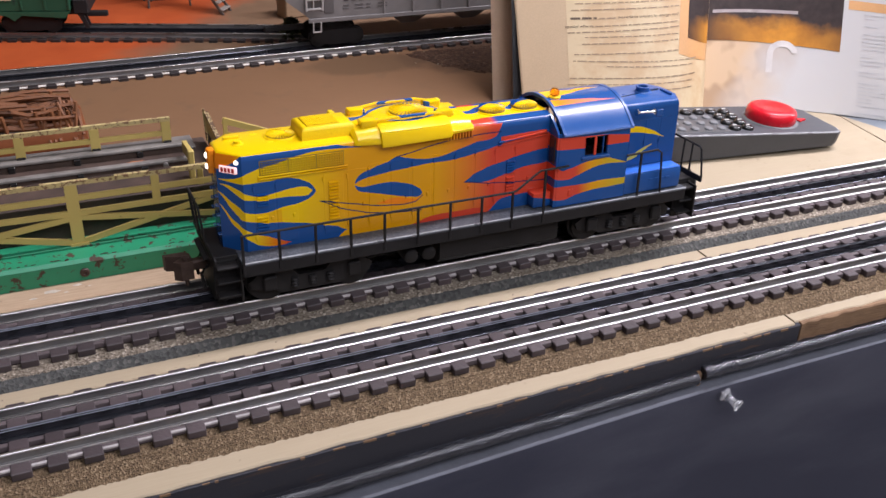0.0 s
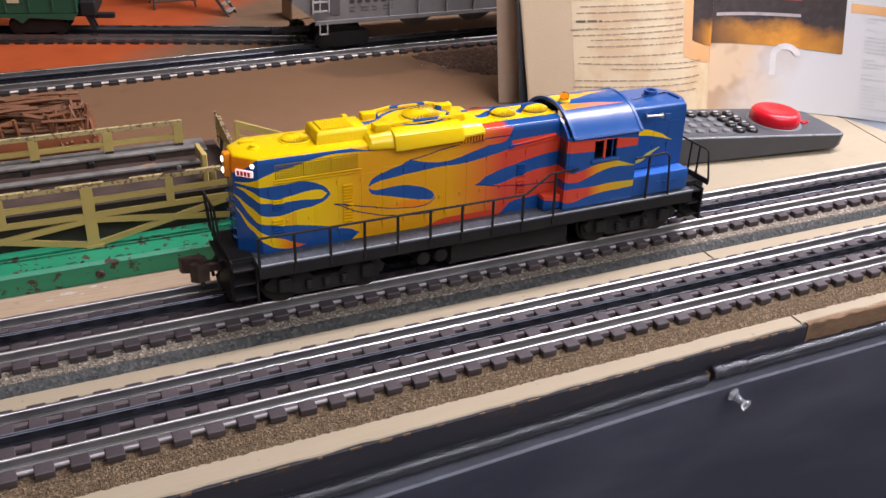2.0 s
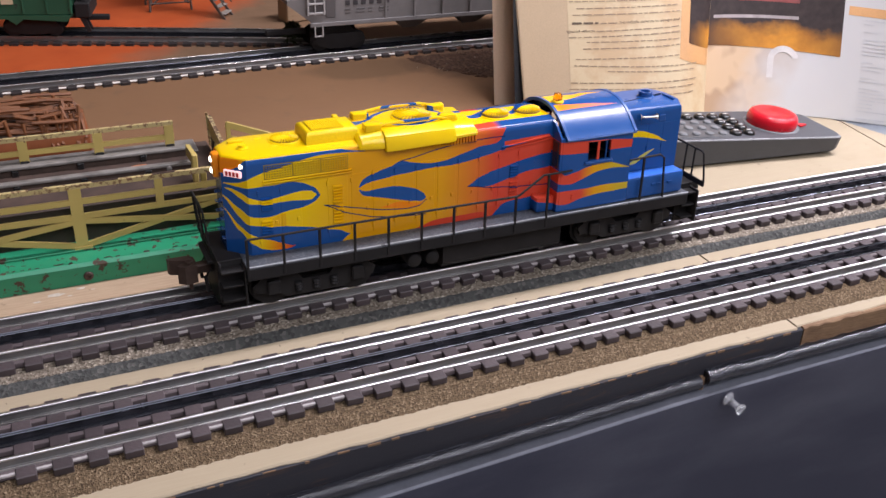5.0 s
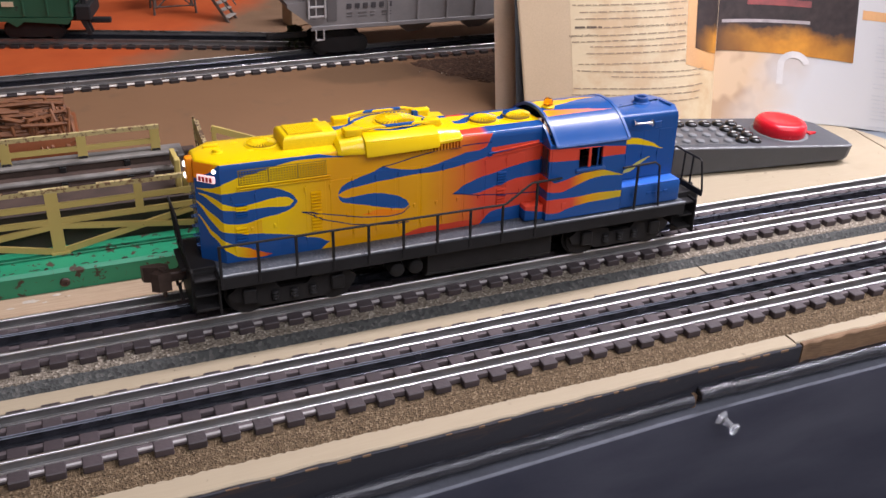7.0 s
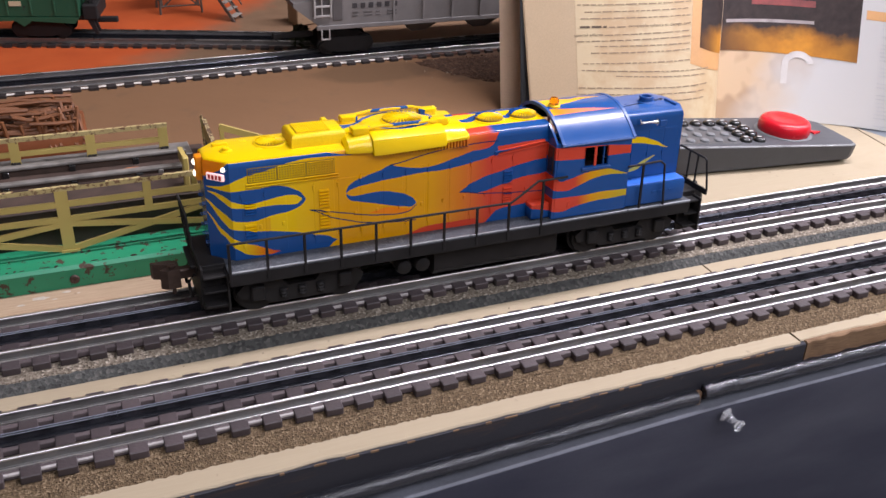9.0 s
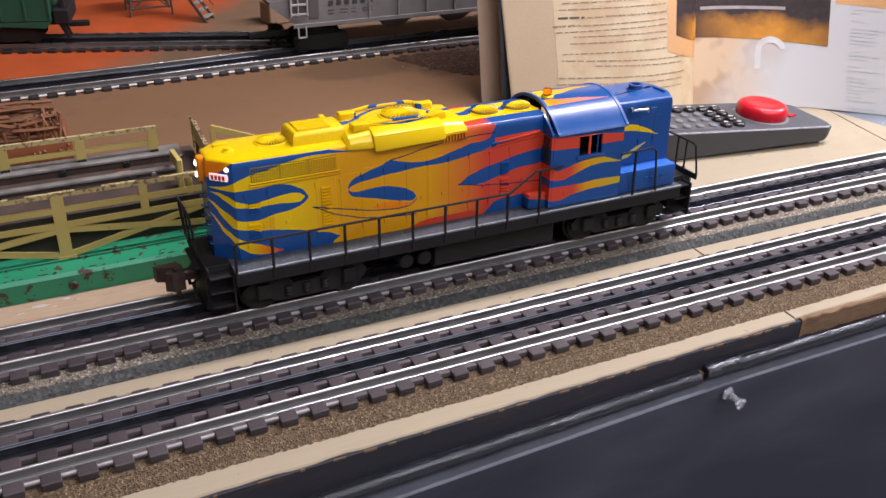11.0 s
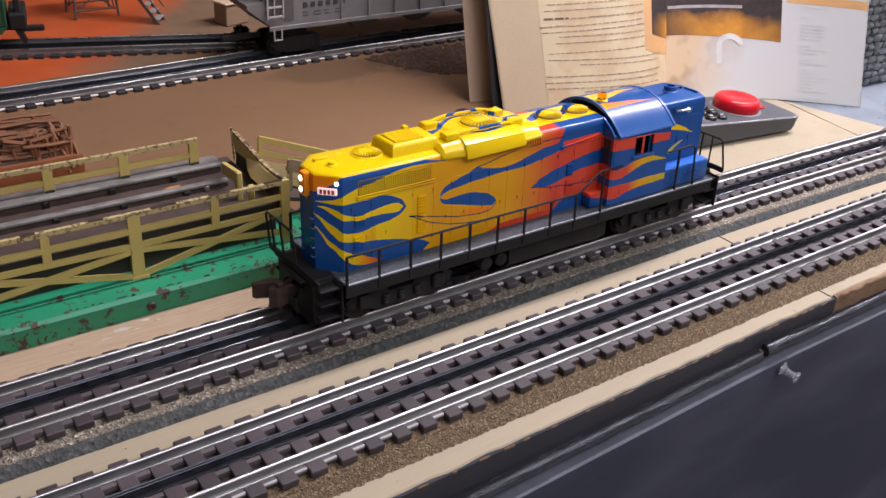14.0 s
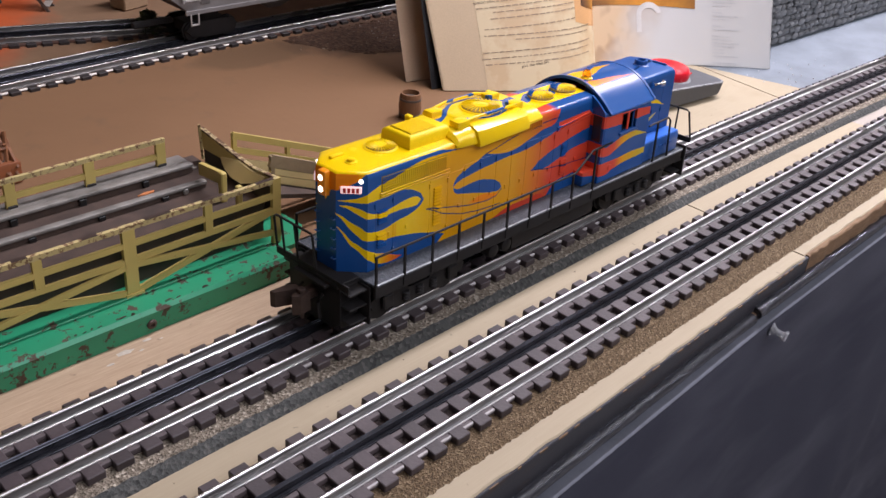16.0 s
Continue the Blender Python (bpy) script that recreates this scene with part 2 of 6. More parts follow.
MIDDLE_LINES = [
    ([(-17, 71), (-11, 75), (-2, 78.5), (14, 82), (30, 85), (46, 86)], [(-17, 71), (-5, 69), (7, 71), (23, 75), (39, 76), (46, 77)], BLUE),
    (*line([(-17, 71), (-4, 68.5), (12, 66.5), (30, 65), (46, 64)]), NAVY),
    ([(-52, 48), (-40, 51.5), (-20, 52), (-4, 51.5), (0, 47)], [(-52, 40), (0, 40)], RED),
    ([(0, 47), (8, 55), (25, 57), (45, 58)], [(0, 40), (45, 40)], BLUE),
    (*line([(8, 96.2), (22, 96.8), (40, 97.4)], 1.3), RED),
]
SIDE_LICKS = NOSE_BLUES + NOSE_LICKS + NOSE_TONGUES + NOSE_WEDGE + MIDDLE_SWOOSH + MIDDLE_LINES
REAR_LICKS = [
    ([(98, 91), (105, 92.3), (116, 90.3), (126, 86), (133, 82)], [(98, 87), (105, 88), (116, 86.4), (126, 84), (133, 82)], YELLOW),
    ([(104, 70), (112, 74), (123, 78)], [(104, 68), (112, 70.5), (123, 77.5)], (0.55, 0.50, 0.12)),
]
CAB_LICKS_A = [
    ([(20, 99), (41, 98), (60, 97), (78, 96), (96, 94)], [(20, 91), (41, 90), (60, 89), (78, 89), (96, 89)], RED),
    ([(20, 92), (32, 86), (42, 77), (48, 76), (60, 79), (73, 80.3), (81, 79.5), (93, 75.3)],
     [(20, 80), (32, 76), (38, 71), (47, 69), (53, 70), (65, 74), (77, 76), (93, 75)], [(57, RED), (68, AMBER), (85, (0.6, 0.42, 0.02))]),
]
CAB_LICKS_B = [
    ([(20, 68), (35, 65), (49, 64.5), (62, 64.3), (75, 65), (86, 64.6), (94.5, 64.3)],
     [(20, 59), (29, 58), (46, 55), (54, 57), (67, 59), (84, 59.5), (94.5, 60)], [(60, RED), (70, AMBER), (90, (0.6, 0.42, 0.02))]),
]
CAB_LICKS = [([(a + 2.5, b - 2.2) for a, b in up], [(a + 2.5, b - 2.2) for a, b in low], paint) for up, low, paint in CAB_LICKS_A + CAB_LICKS_B]
ROOF_LICKS_A = [
    ([(-11, 24), (45, 24)], [(-11, 13), (0, 12), (45, 11.5)], [(-10, RED), (2, RED), (6, BLUE)]),
    ([(-11, -13), (0, -12), (45, -11.5)], [(-11, -24), (45, -24)], [(-10, RED), (2, RED), (6, BLUE)]),
    ([(-95, 1), (-86, 5), (-76, 4), (-70, 9), (-60, 14.5), (-49, 16.5), (-38, 14), (-31, 6), (-24, 3), (-14, 5), (-5, 3), (3, 8), (12, 9), (20, 2), (30, 7), (40, 7)],
     [(-95, 1), (-86, -2), (-76, 1), (-70, 5), (-60, 12), (-49, 14), (-38, 11.5), (-31, 2), (-24, -2), (-14, 1), (-5, -3), (3, 0), (12, 3), (20, -3), (30, 0), (40, 3)], BLUE),
]
ROOF_LICKS_B = [
    ([(-70, -6), (-60, -12), (-49, -14), (-38, -11.5), (-31, -4), (-25, -1)], [(-70, -9), (-60, -14.5), (-49, -16.5), (-38, -14), (-31, -9), (-25, -2)], BLUE),
]
ROOF_LICKS = ROOF_LICKS_A + ROOF_LICKS_B
CAB_ROOF_SHIFT = 7.0
CAB_ROOF_PLAN = [
    ([(36, 7), (50, 8), (62, 4), (70, 6), (84, 3)], [(36, -6), (50, -5), (62, -2), (70, 1), (84, 2.6)], [(40, YELLOW), (70, AMBER)]),
    ([(36, -9), (50, -10.5), (70, -12.5), (86, -15)], [(36, -16), (50, -15.5), (70, -15.3), (86, -15.2)], [(38, YELLOW), (52, ORANGE), (80, (0.75, 0.22, 0.18))]),
]
CAB_ROOF_LICKS = [([(a + CAB_ROOF_SHIFT, b) for a, b in up], [(a + CAB_ROOF_SHIFT, b) for a, b in low], paint) for up, low, paint in CAB_ROOF_PLAN]
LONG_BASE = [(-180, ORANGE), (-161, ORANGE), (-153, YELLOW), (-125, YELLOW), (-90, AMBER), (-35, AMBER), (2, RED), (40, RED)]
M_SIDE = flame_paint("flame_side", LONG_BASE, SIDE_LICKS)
M_REAR = flame_paint("flame_rear", [(90, BLUE), (150, BLUE)], REAR_LICKS)
M_CAB = flame_paint("flame_cab", [(30, BLUE), (100, BLUE)], CAB_LICKS)
M_ROOF = flame_paint("flame_roof", [(-170, YELLOW), (-20, YELLOW), (40, YELLOW)], ROOF_LICKS, True)
M_CABROOF = flame_paint("flame_cab_roof", [(30, BLUE), (100, BLUE)], CAB_ROOF_LICKS, True, 0.16)
M_YELLOW = plain("yellow_plastic", YELLOW, 0.34, vary=0.06, bump=0.05, spec=0.35)
# darker copies of the yellow put the shade of slots and screens into colour
M_FANSLOT = plain("shaded_ochre_slots", (0.26, 0.15, 0.004), 0.6)
M_HATCHBACK = plain("hatch_screen_floor", (0.64, 0.42, 0.006), 0.5)
M_RED = plain("red_plastic", RED, 0.35, vary=0.08, bump=0.05)
# olive stands for the shade behind the grille mesh
M_DARKYELLOW = plain("shaded_olive_plastic", (0.24, 0.165, 0.010), 0.7)
M_ORANGE = plain("orange_plastic", (0.90, 0.27, 0.006), 0.3, vary=0.06, bump=0.05)
M_BLUE = plain("blue_plastic", BLUE, 0.32, vary=0.08, bump=0.05)
M_LIGHTBLUE = plain("bright_blue_plastic", (0.03, 0.14, 0.55), 0.35, vary=0.08, bump=0.05)
M_FRAME = plain("black_diecast", (0.018, 0.0165, 0.0165), 0.6, vary=0.3, bump=0.15, spec=0.22)
M_RUST = plain("oxidised_coupler_metal", (0.070, 0.046, 0.037), 0.5, 0.5, vary=0.35, scale=200)
M_DECK = speckled("grey_tread_plate", (0.042, 0.047, 0.056), (0.090, 0.100, 0.116), (0.18, 0.19, 0.21), 1300, 0.5, 0.0006)
# pale metal puts the deck edge's highlight into its colour
M_SILL = plain("deck_edge_highlight", (0.36, 0.37, 0.39), 0.3, 0.6, vary=0.35, scale=120)
M_STEEL = plain("bright_rail_metal", (0.60, 0.59, 0.585), 0.30, 1.0, vary=0.12, scale=35, bump=0.06)
M_OLDRAIL = plain("oxidised_rail_metal", (0.62, 0.605, 0.59), 0.34, 1.0, vary=0.25, scale=30, bump=0.1)
M_WEB = plain("grey_rail_web", (0.21, 0.205, 0.20), 0.42, 0.7, vary=0.3, scale=40)
M_STRAP = plain("glossy_tie_plastic", (0.080, 0.061, 0.062), 0.66, vary=0.35, scale=30)
M_DULLRAIL = plain("dull_rail_metal", (0.38, 0.36, 0.34), 0.28, 1.0, vary=0.2, scale=30, bump=0.1)
M_BLACKRAIL = plain("blackened_rail", (0.060, 0.063, 0.076), 0.22, 0.75, vary=0.3, scale=40)
M_TIE = plain("dark_tie_wood", (0.066, 0.050, 0.052), 0.52, vary=0.3, scale=70, bump=0.4, depth=0.0005, fine=600, each=0.7)
M_FARTIE = plain("black_tie_plastic", (0.020, 0.014, 0.013), 0.6, vary=0.3, scale=70, each=0.4)
M_FARSTRAP = plain("red_brown_tie_plastic", (0.085, 0.040, 0.026), 0.4, vary=0.3, scale=40)
# pale tones that paint the glints in the gaps between ties
M_GREYGLINT = plain("grey_tie_glint", (0.36, 0.33, 0.32), 0.25, vary=0.3, scale=90, spec=0.6)
M_GAPGLINT = plain("pale_tie_glint", (0.80, 0.74, 0.66), 0.2, vary=0.2, scale=90, spec=0.8)
M_CORK = speckled("brown_cork", (0.060, 0.040, 0.024), (0.185, 0.128, 0.074), (0.36, 0.265, 0.165), 1150)
M_INFILL = speckled("dark_tie_infill", (0.022, 0.016, 0.015), (0.050, 0.037, 0.034), (0.11, 0.085, 0.07), 700)
M_GRAVEL = speckled("pale_ballast", (0.07, 0.055, 0.04), (0.28, 0.235, 0.18), (0.60, 0.53, 0.43), 800)
M_GREYBED = speckled("grey_painted_cork", (0.036, 0.037, 0.035), (0.075, 0.076, 0.072), (0.13, 0.127, 0.115), 500, depth=0.0006)
M_PLY = wood("bare_plywood", (0.345, 0.280, 0.188), (0.395, 0.326, 0.222), stain=(0.30, 0.24, 0.155))
M_STRIP = wood("pine_strip", (0.30, 0.20, 0.125), (0.50, 0.37, 0.25), along=(3.0, 90.0, 90.0))
M_RAWEDGE = wood("torn_wood_edge", (0.06, 0.03, 0.018), (0.30, 0.185, 0.10), 0.75, (4.0, 30.0, 120.0), (0.05, 0.03, 0.02))
M_BLACKWOOD = rubbed_black()
M_MOULD = scuffed("scuffed_black_moulding")
M_GREYSTRIP = plain("grey_binding", (0.122, 0.127, 0.147), 0.9, vary=0.2, spec=0.1)
M_CLOTH = dusty_cloth()
M_GREEN = worn("green_enamel", (0.021, 0.235, 0.115), (0.060, 0.038, 0.022), 0.575, 0.36, 120)
M_CREAM = worn("cream_yellow_plastic", (0.50, 0.38, 0.115), (0.14, 0.08, 0.04), 0.68, 0.5, 110)
M_CREAMCHIP = worn("chipped_cream_edge", (0.48, 0.38, 0.17), (0.19, 0.11, 0.055), 0.53, 0.5, 280)
M_EDGECHIP = worn("brown_chipped_edge", (0.40, 0.31, 0.15), (0.10, 0.055, 0.03), 0.47, 0.5, 280)
M_PALECREAM = worn("pale_cream_plastic", (0.60, 0.47, 0.22), (0.22, 0.13, 0.06), 0.66, 0.5, 140)
# near-black brown puts the darkness inside the pen into its colour
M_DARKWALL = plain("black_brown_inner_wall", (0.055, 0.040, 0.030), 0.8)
M_GALV = plain("grey_galvanised", (0.23, 0.215, 0.195), 0.5, 0.4, vary=0.45, scale=80)
M_BROWNFLOOR = plain("brown_pen_floor", (0.060, 0.037, 0.027), 0.75, vary=0.5, scale=90)
M_TAUPE = plain("taupe_grey_plastic", (0.26, 0.19, 0.11), 0.6, vary=0.3, scale=90)
M_TWIG = plain("brown_twigs", (0.19, 0.072, 0.026), 0.6, vary=0.4, scale=150)
M_ORANGESCRAP = plain("faded_orange_plastic", (0.48, 0.17, 0.06), 0.5)
M_CRATE = plain("rust_orange_plastic", (0.20, 0.060, 0.018), 0.55, vary=0.2)
M_BARREL = wood("barrel_wood", (0.13, 0.06, 0.03), (0.24, 0.12, 0.055), along=(60.0, 60.0, 4.0))
M_REMOTE = plain("charcoal_plastic", (0.060, 0.063, 0.070), 0.5, vary=0.12, bump=0.2)
M_KEY = plain("black_rubber_key", (0.012, 0.012, 0.012), 0.25)
# lighter charcoal paints the highlight along the remote's rim
M_REMOTEEDGE = plain("charcoal_rim_highlight", (0.17, 0.17, 0.175), 0.28)
M_KEYPAD = plain("mid_grey_membrane", (0.085, 0.086, 0.088), 0.45)
M_KEYGREY = plain("grey_rubber_key", (0.16, 0.165, 0.17), 0.5)
M_REDKNOB = plain("glossy_red_plastic", (0.62, 0.010, 0.022), 0.22, vary=0.05, bump=0.02)
M_HOPPER = plain("dull_grey_paint", (0.170, 0.158, 0.152), 0.55, vary=0.16)
M_PALEFRAME = plain("pale_grey_ladder_plastic", (0.36, 0.34, 0.325), 0.5)
M_LETTER = plain("dark_lettering", (0.040, 0.036, 0.038), 0.6)
M_GREENCAR = worn("dark_green_paint", (0.020, 0.085, 0.045), (0.02, 0.02, 0.02), 0.68, 0.45)
M_DARKWOOD = plain("weathered_dark_wood", (0.085, 0.062, 0.048), 0.7, vary=0.4, scale=200)
M_BLOCK = wood("tan_block", (0.27, 0.17, 0.095), (0.38, 0.26, 0.16))
M_BUSH = plain("olive_foliage", (0.045, 0.055, 0.022), 0.8, vary=0.5, scale=300)
M_STONE = plain("grey_moulded_stone", (0.20, 0.205, 0.21), 0.75, vary=0.3, scale=120, bump=0.7, depth=0.001, fine=500, each=0.6)
M_MORTAR = plain("dark_mortar", (0.13, 0.13, 0.133), 0.85)
M_BLUEBOARD = plain("blue_grey_painted_board", (0.155, 0.178, 0.205), 0.55, vary=0.32, scale=26)
M_GREYPLY = wood("grey_stained_plywood", (0.30, 0.26, 0.22), (0.40, 0.35, 0.30))
M_WALL = plain("room_wall", (0.42, 0.38, 0.34), 0.8, scale=4)
M_CEIL = plain("ceiling_white", (0.60, 0.58, 0.55), 0.85, scale=4)
M_FLOOR = plain("concrete_floor", (0.28, 0.27, 0.26), 0.7, scale=6)
M_PAPER = plain("cream_paper", (0.53, 0.395, 0.245), 0.45, vary=0.07, scale=14, bump=0.02)
M_PAPERTAN = plain("tan_cover_paper", (0.58, 0.42, 0.28), 0.5, vary=0.08, scale=12, bump=0.02)
M_WHITEPAGE = plain("white_paper", (0.56, 0.55, 0.535), 0.4, vary=0.03, scale=12, bump=0.02)
M_PEACHINK = plain("orange_print", (0.66, 0.36, 0.15), 0.4, vary=0.12, scale=20)
M_YELLOWINK = clouded_print()
M_SPOT = plain("thin_white_paint", (0.47, 0.41, 0.34), 0.6, vary=0.3, scale=400)
M_TAGYELLOW = plain("pale_yellow_paint", (0.60, 0.50, 0.32), 0.5)
M_INK = plain("brown_ink", (0.30, 0.21, 0.13), 0.5)
M_INKDARK = plain("dark_ink", (0.12, 0.08, 0.05), 0.5)
M_PINKISH = plain("pale_pink_print", (0.34, 0.29, 0.28), 0.4, vary=0.4, scale=70)
M_PHOTORED = plain("dull_red_print", (0.23, 0.035, 0.03), 0.4, vary=0.6, scale=60)
M_PALEINK = plain("pale_initial_print", (0.60, 0.57, 0.54), 0.5)
M_GREYINK = plain("grey_ink", (0.52, 0.52, 0.52), 0.5)
M_PANEL = plain("dark_grey_paint", (0.095, 0.086, 0.084), 0.55)
M_GREYTREAD = plain("grey_wood_tread", (0.26, 0.23, 0.20), 0.7)
M_SHADEGRIT = speckled("red_brown_grit_and_shade", (0.034, 0.019, 0.013), (0.080, 0.043, 0.026), (0.13, 0.078, 0.05), 420, 0.95, 0.0008)
M_BINDER = plain("dark_binder_board", (0.02, 0.018, 0.02), 0.4)
M_LAMP = glowing("headlight_glow", (1.0, 0.88, 0.74), 3.0)
M_BOARD = glowing("number_board_glow", (1.0, 0.66, 0.66), 0.7)
M_BOARDINK = plain("red_digits", (0.45, 0.02, 0.02), 0.5)
M_BEACON = clear("amber_lens", (1.0, 0.42, 0.03), 0.08)
M_PIN = clear("clear_pin_plastic", (0.93, 0.95, 0.98), 0.06)
M_PIN.node_tree.nodes["Principled BSDF"].inputs["Transmission Weight"].default_value = 0.85
M_CHROME = plain("chrome", (0.75, 0.74, 0.72), 0.15, 1.0, vary=0.05)
M_GLASS = plain("dark_cab_inside", (0.035, 0.022, 0.02), 0.25)


def photo_material():
    """A printed night photograph: dark above, firelight on the ground below."""
    k = Nodes("printed_photograph")
    xyz = k.node("ShaderNodeSeparateXYZ")
    k.put(k.node("ShaderNodeTexCoord").outputs["Generated"], xyz.inputs[0])
    h = k.math("ADD", xyz.outputs[2], k.math("MULTIPLY_ADD", k.noise(40.0, 4.0), 0.16, -0.08))
    low = k.mix(k.noise(45.0, 3.0), (0.22, 0.075, 0.018), (0.90, 0.40, 0.05))
    edge = k.math("ABSOLUTE", k.math("SUBTRACT", xyz.outputs[0], 0.52))
    low = k.mix(k.ramp(edge, [(0.08, 0.0), (0.52, 1.0)]), low, (0.065, 0.036, 0.026))
    c = k.mix(k.ramp(h, [(0.09, 0.0), (0.155, 1.0)]), low, k.mix(k.noise(120.0, 4.0), (0.015, 0.013, 0.014), (0.07, 0.05, 0.045)))
    return k.done(c, 0.6, 0.0, 0.2)



def fading_print():
    """Beige ink that fades out into the white of the page."""
    k = Nodes("fading_beige_print")
    xyz = k.node("ShaderNodeSeparateXYZ")
    k.put(k.node("ShaderNodeTexCoord").outputs["Generated"], xyz.inputs[0])
    f = k.math("ADD", xyz.outputs[0], k.math("MULTIPLY_ADD", k.noise(18.0, 3.0), 0.4, -0.2))
    f = k.math("SUBTRACT", f, k.math("MULTIPLY", k.math("MINIMUM", xyz.outputs[2], 0.22), 0.9))
    ink = k.mix(k.ramp(k.noise(26.0, 2.0), [(0.48, 0.0), (0.56, 0.9)]), (0.58, 0.41, 0.25), (0.40, 0.265, 0.16))
    return k.done(k.mix(k.ramp(f, [(0.04, 0.0), (0.34, 1.0)]), ink, (0.56, 0.55, 0.535)), 0.4)


M_PHOTO = photo_material()
M_FADE = fading_print()


def ground_material():
    """The scenery base: taupe paint, with orange desert paint beyond the far track."""
    k = Nodes("scenery_base_paint")
    xyz = k.node("ShaderNodeSeparateXYZ")
    k.put(k.node("ShaderNodeTexCoord").outputs["Object"], xyz.inputs[0])
    x, y = xyz.outputs[0], xyz.outputs[1]
    n = k.math("MULTIPLY_ADD", k.noise(14.0, 4.0), 0.12, -0.06)
    taupe = k.mix(k.noise(5.0, 4.0), (0.160, 0.084, 0.040), (0.222, 0.120, 0.059))
    taupe = k.mix(k.ramp(k.noise(30.0, 5.0), [(0.60, 0.0), (0.75, 0.5)]), taupe, (0.13, 0.080, 0.045))
    # blots paint the shade beside the track, and shade with dirt round the grit
    def blot(cx, cy, rx, ry):
        d = k.math("ADD", k.math("POWER", k.math("DIVIDE", k.math("SUBTRACT", x, cx), rx), 2.0), k.math("POWER", k.math("DIVIDE", k.math("SUBTRACT", y, cy), ry), 2.0))
        return k.ramp(k.math("MULTIPLY", k.math("ADD", d, k.math("MULTIPLY_ADD", k.noise(28.0, 4.0), 1.2, -0.6)), 0.5), [(0.34, 1.0), (0.62, 0.0)])

    taupe = k.mix(k.math("MULTIPLY", blot(0.078, 0.512, 0.066, 0.032), 0.7), taupe, (0.112, 0.064, 0.031))
    taupe = k.mix(k.math("MULTIPLY", blot(0.285, 0.50, 0.150, 0.072), 0.9), taupe, (0.075, 0.040, 0.022))
    orange = k.mix(k.noise(22.0, 4.0), (0.34, 0.050, 0.010), (0.54, 0.108, 0.024))
    sand = k.mix(k.noise(40.0, 4.0), (0.14, 0.083, 0.046), (0.23, 0.137, 0.078))
    back = k.math("ADD", y, n)
    side = k.math("SUBTRACT", k.math("ADD", x, n), k.math("MULTIPLY", k.math("SUBTRACT", y, 0.62), 0.75))
    far = k.mix(k.ramp(k.math("ADD", side, 0.5), [(0.33, 0.0), (0.40, 1.0)]), orange, sand)
    c = k.mix(k.math("GREATER_THAN", back, 0.60), taupe, far)
    k.bump(k.noise(90.0, 4.0), 0.25, 0.0008)
    return k.done(c, 0.75, 0.0, 0.3)


M_GROUND = ground_material()

# ---- mesh helpers, in millimetres ----


def thing(name, x=0.0, y=0.0, z=0.0, rz=0.0, label="", category="", group="", kind=""):
    ob = new(name)
    ob.empty_display_size = 0.01
    ob.matrix_world = pose(x * MM, y * MM, z * MM, 0, 0, rz)
    return tagged(ob, label, category, group, kind)


def to_mesh(name, bm, material, smooth=35):
    bmesh.ops.recalc_face_normals(bm, faces=bm.faces)
    bmesh.ops.scale(bm, vec=(MM, MM, MM), verts=bm.verts)
    me = bpy.data.meshes.new(name)
    bm.to_mesh(me)
    bm.free()
    me.materials.append(material)
    if smooth:
        me.polygons.foreach_set("use_smooth", [True] * len(me.polygons))
        me.set_sharp_from_angle(angle=radians(smooth))
    return me


def part(name, bm, material, parent=None, label="", smooth=35):
    ob = new(name, to_mesh(name, bm, material, smooth))
    ob.parent = parent
    return tagged(ob, label)


def piece(name, mesh, parent, x, y, z, rz=0.0, sx=1.0):
    """One of many alike pieces, on shared mesh data, in millimetres of its parent."""
    ob = new(name, mesh)
    ob.parent = parent
    ob.matrix_local = pose(x * MM, y * MM, z * MM, 0, 0, rz) @ Matrix.Diagonal((sx, 1, 1, 1))
    return ob


def box(x0, x1, y0, y1, z0, z1, bev=0.0, seg=1, bm=None):
    bm = bm or bmesh.new()
    m = Matrix.Translation(((x0 + x1) / 2, (y0 + y1) / 2, (z0 + z1) / 2)) @ Matrix.Diagonal((abs(x1 - x0), abs(y1 - y0), abs(z1 - z0), 1))
    vs = bmesh.ops.create_cube(bm, size=1, matrix=m)["verts"]
    if bev:
        bmesh.ops.bevel(bm, geom=list({e for v in vs for e in v.link_edges}), offset=bev, segments=seg, affect="EDGES", profile=0.5)
    return bm


def prism(profile, a0, a1, axis="x", bm=None):
    """A closed outline pushed along an axis: (y, z) along x, (x, z) along y, (x, y) along z."""
    bm = bm or bmesh.new()
    put = {"x": lambda p, a: (a, p[0], p[1]), "y": lambda p, a: (p[0], a, p[1]), "z": lambda p, a: (p[0], p[1], a)}[axis]
    ends = [[bm.verts.new(put(p, a)) for p in profile] for a in (a0, a1)]
    n = len(profile)
    for k in range(n):
        bm.faces.new((ends[0][k], ends[0][(k + 1) % n], ends[1][(k + 1) % n], ends[1][k]))
    bm.faces.new(ends[0])
    bm.faces.new(ends[1])
    return bm


def loft(rings, cap=(True, True), closed=True, bm=None):
    bm = bm or bmesh.new()
    rows = [[bm.verts.new(p) for p in ring] for ring in rings]
    n = len(rows[0])
    for a, b in zip(rows, rows[1:]):
        for k in range(n if closed else n - 1):
            bm.faces.new((a[k], a[(k + 1) % n], b[(k + 1) % n], b[k]))
    if cap[0]:
        bm.faces.new(rows[0])
    if cap[1]:
        bm.faces.new(rows[-1])
    return bm


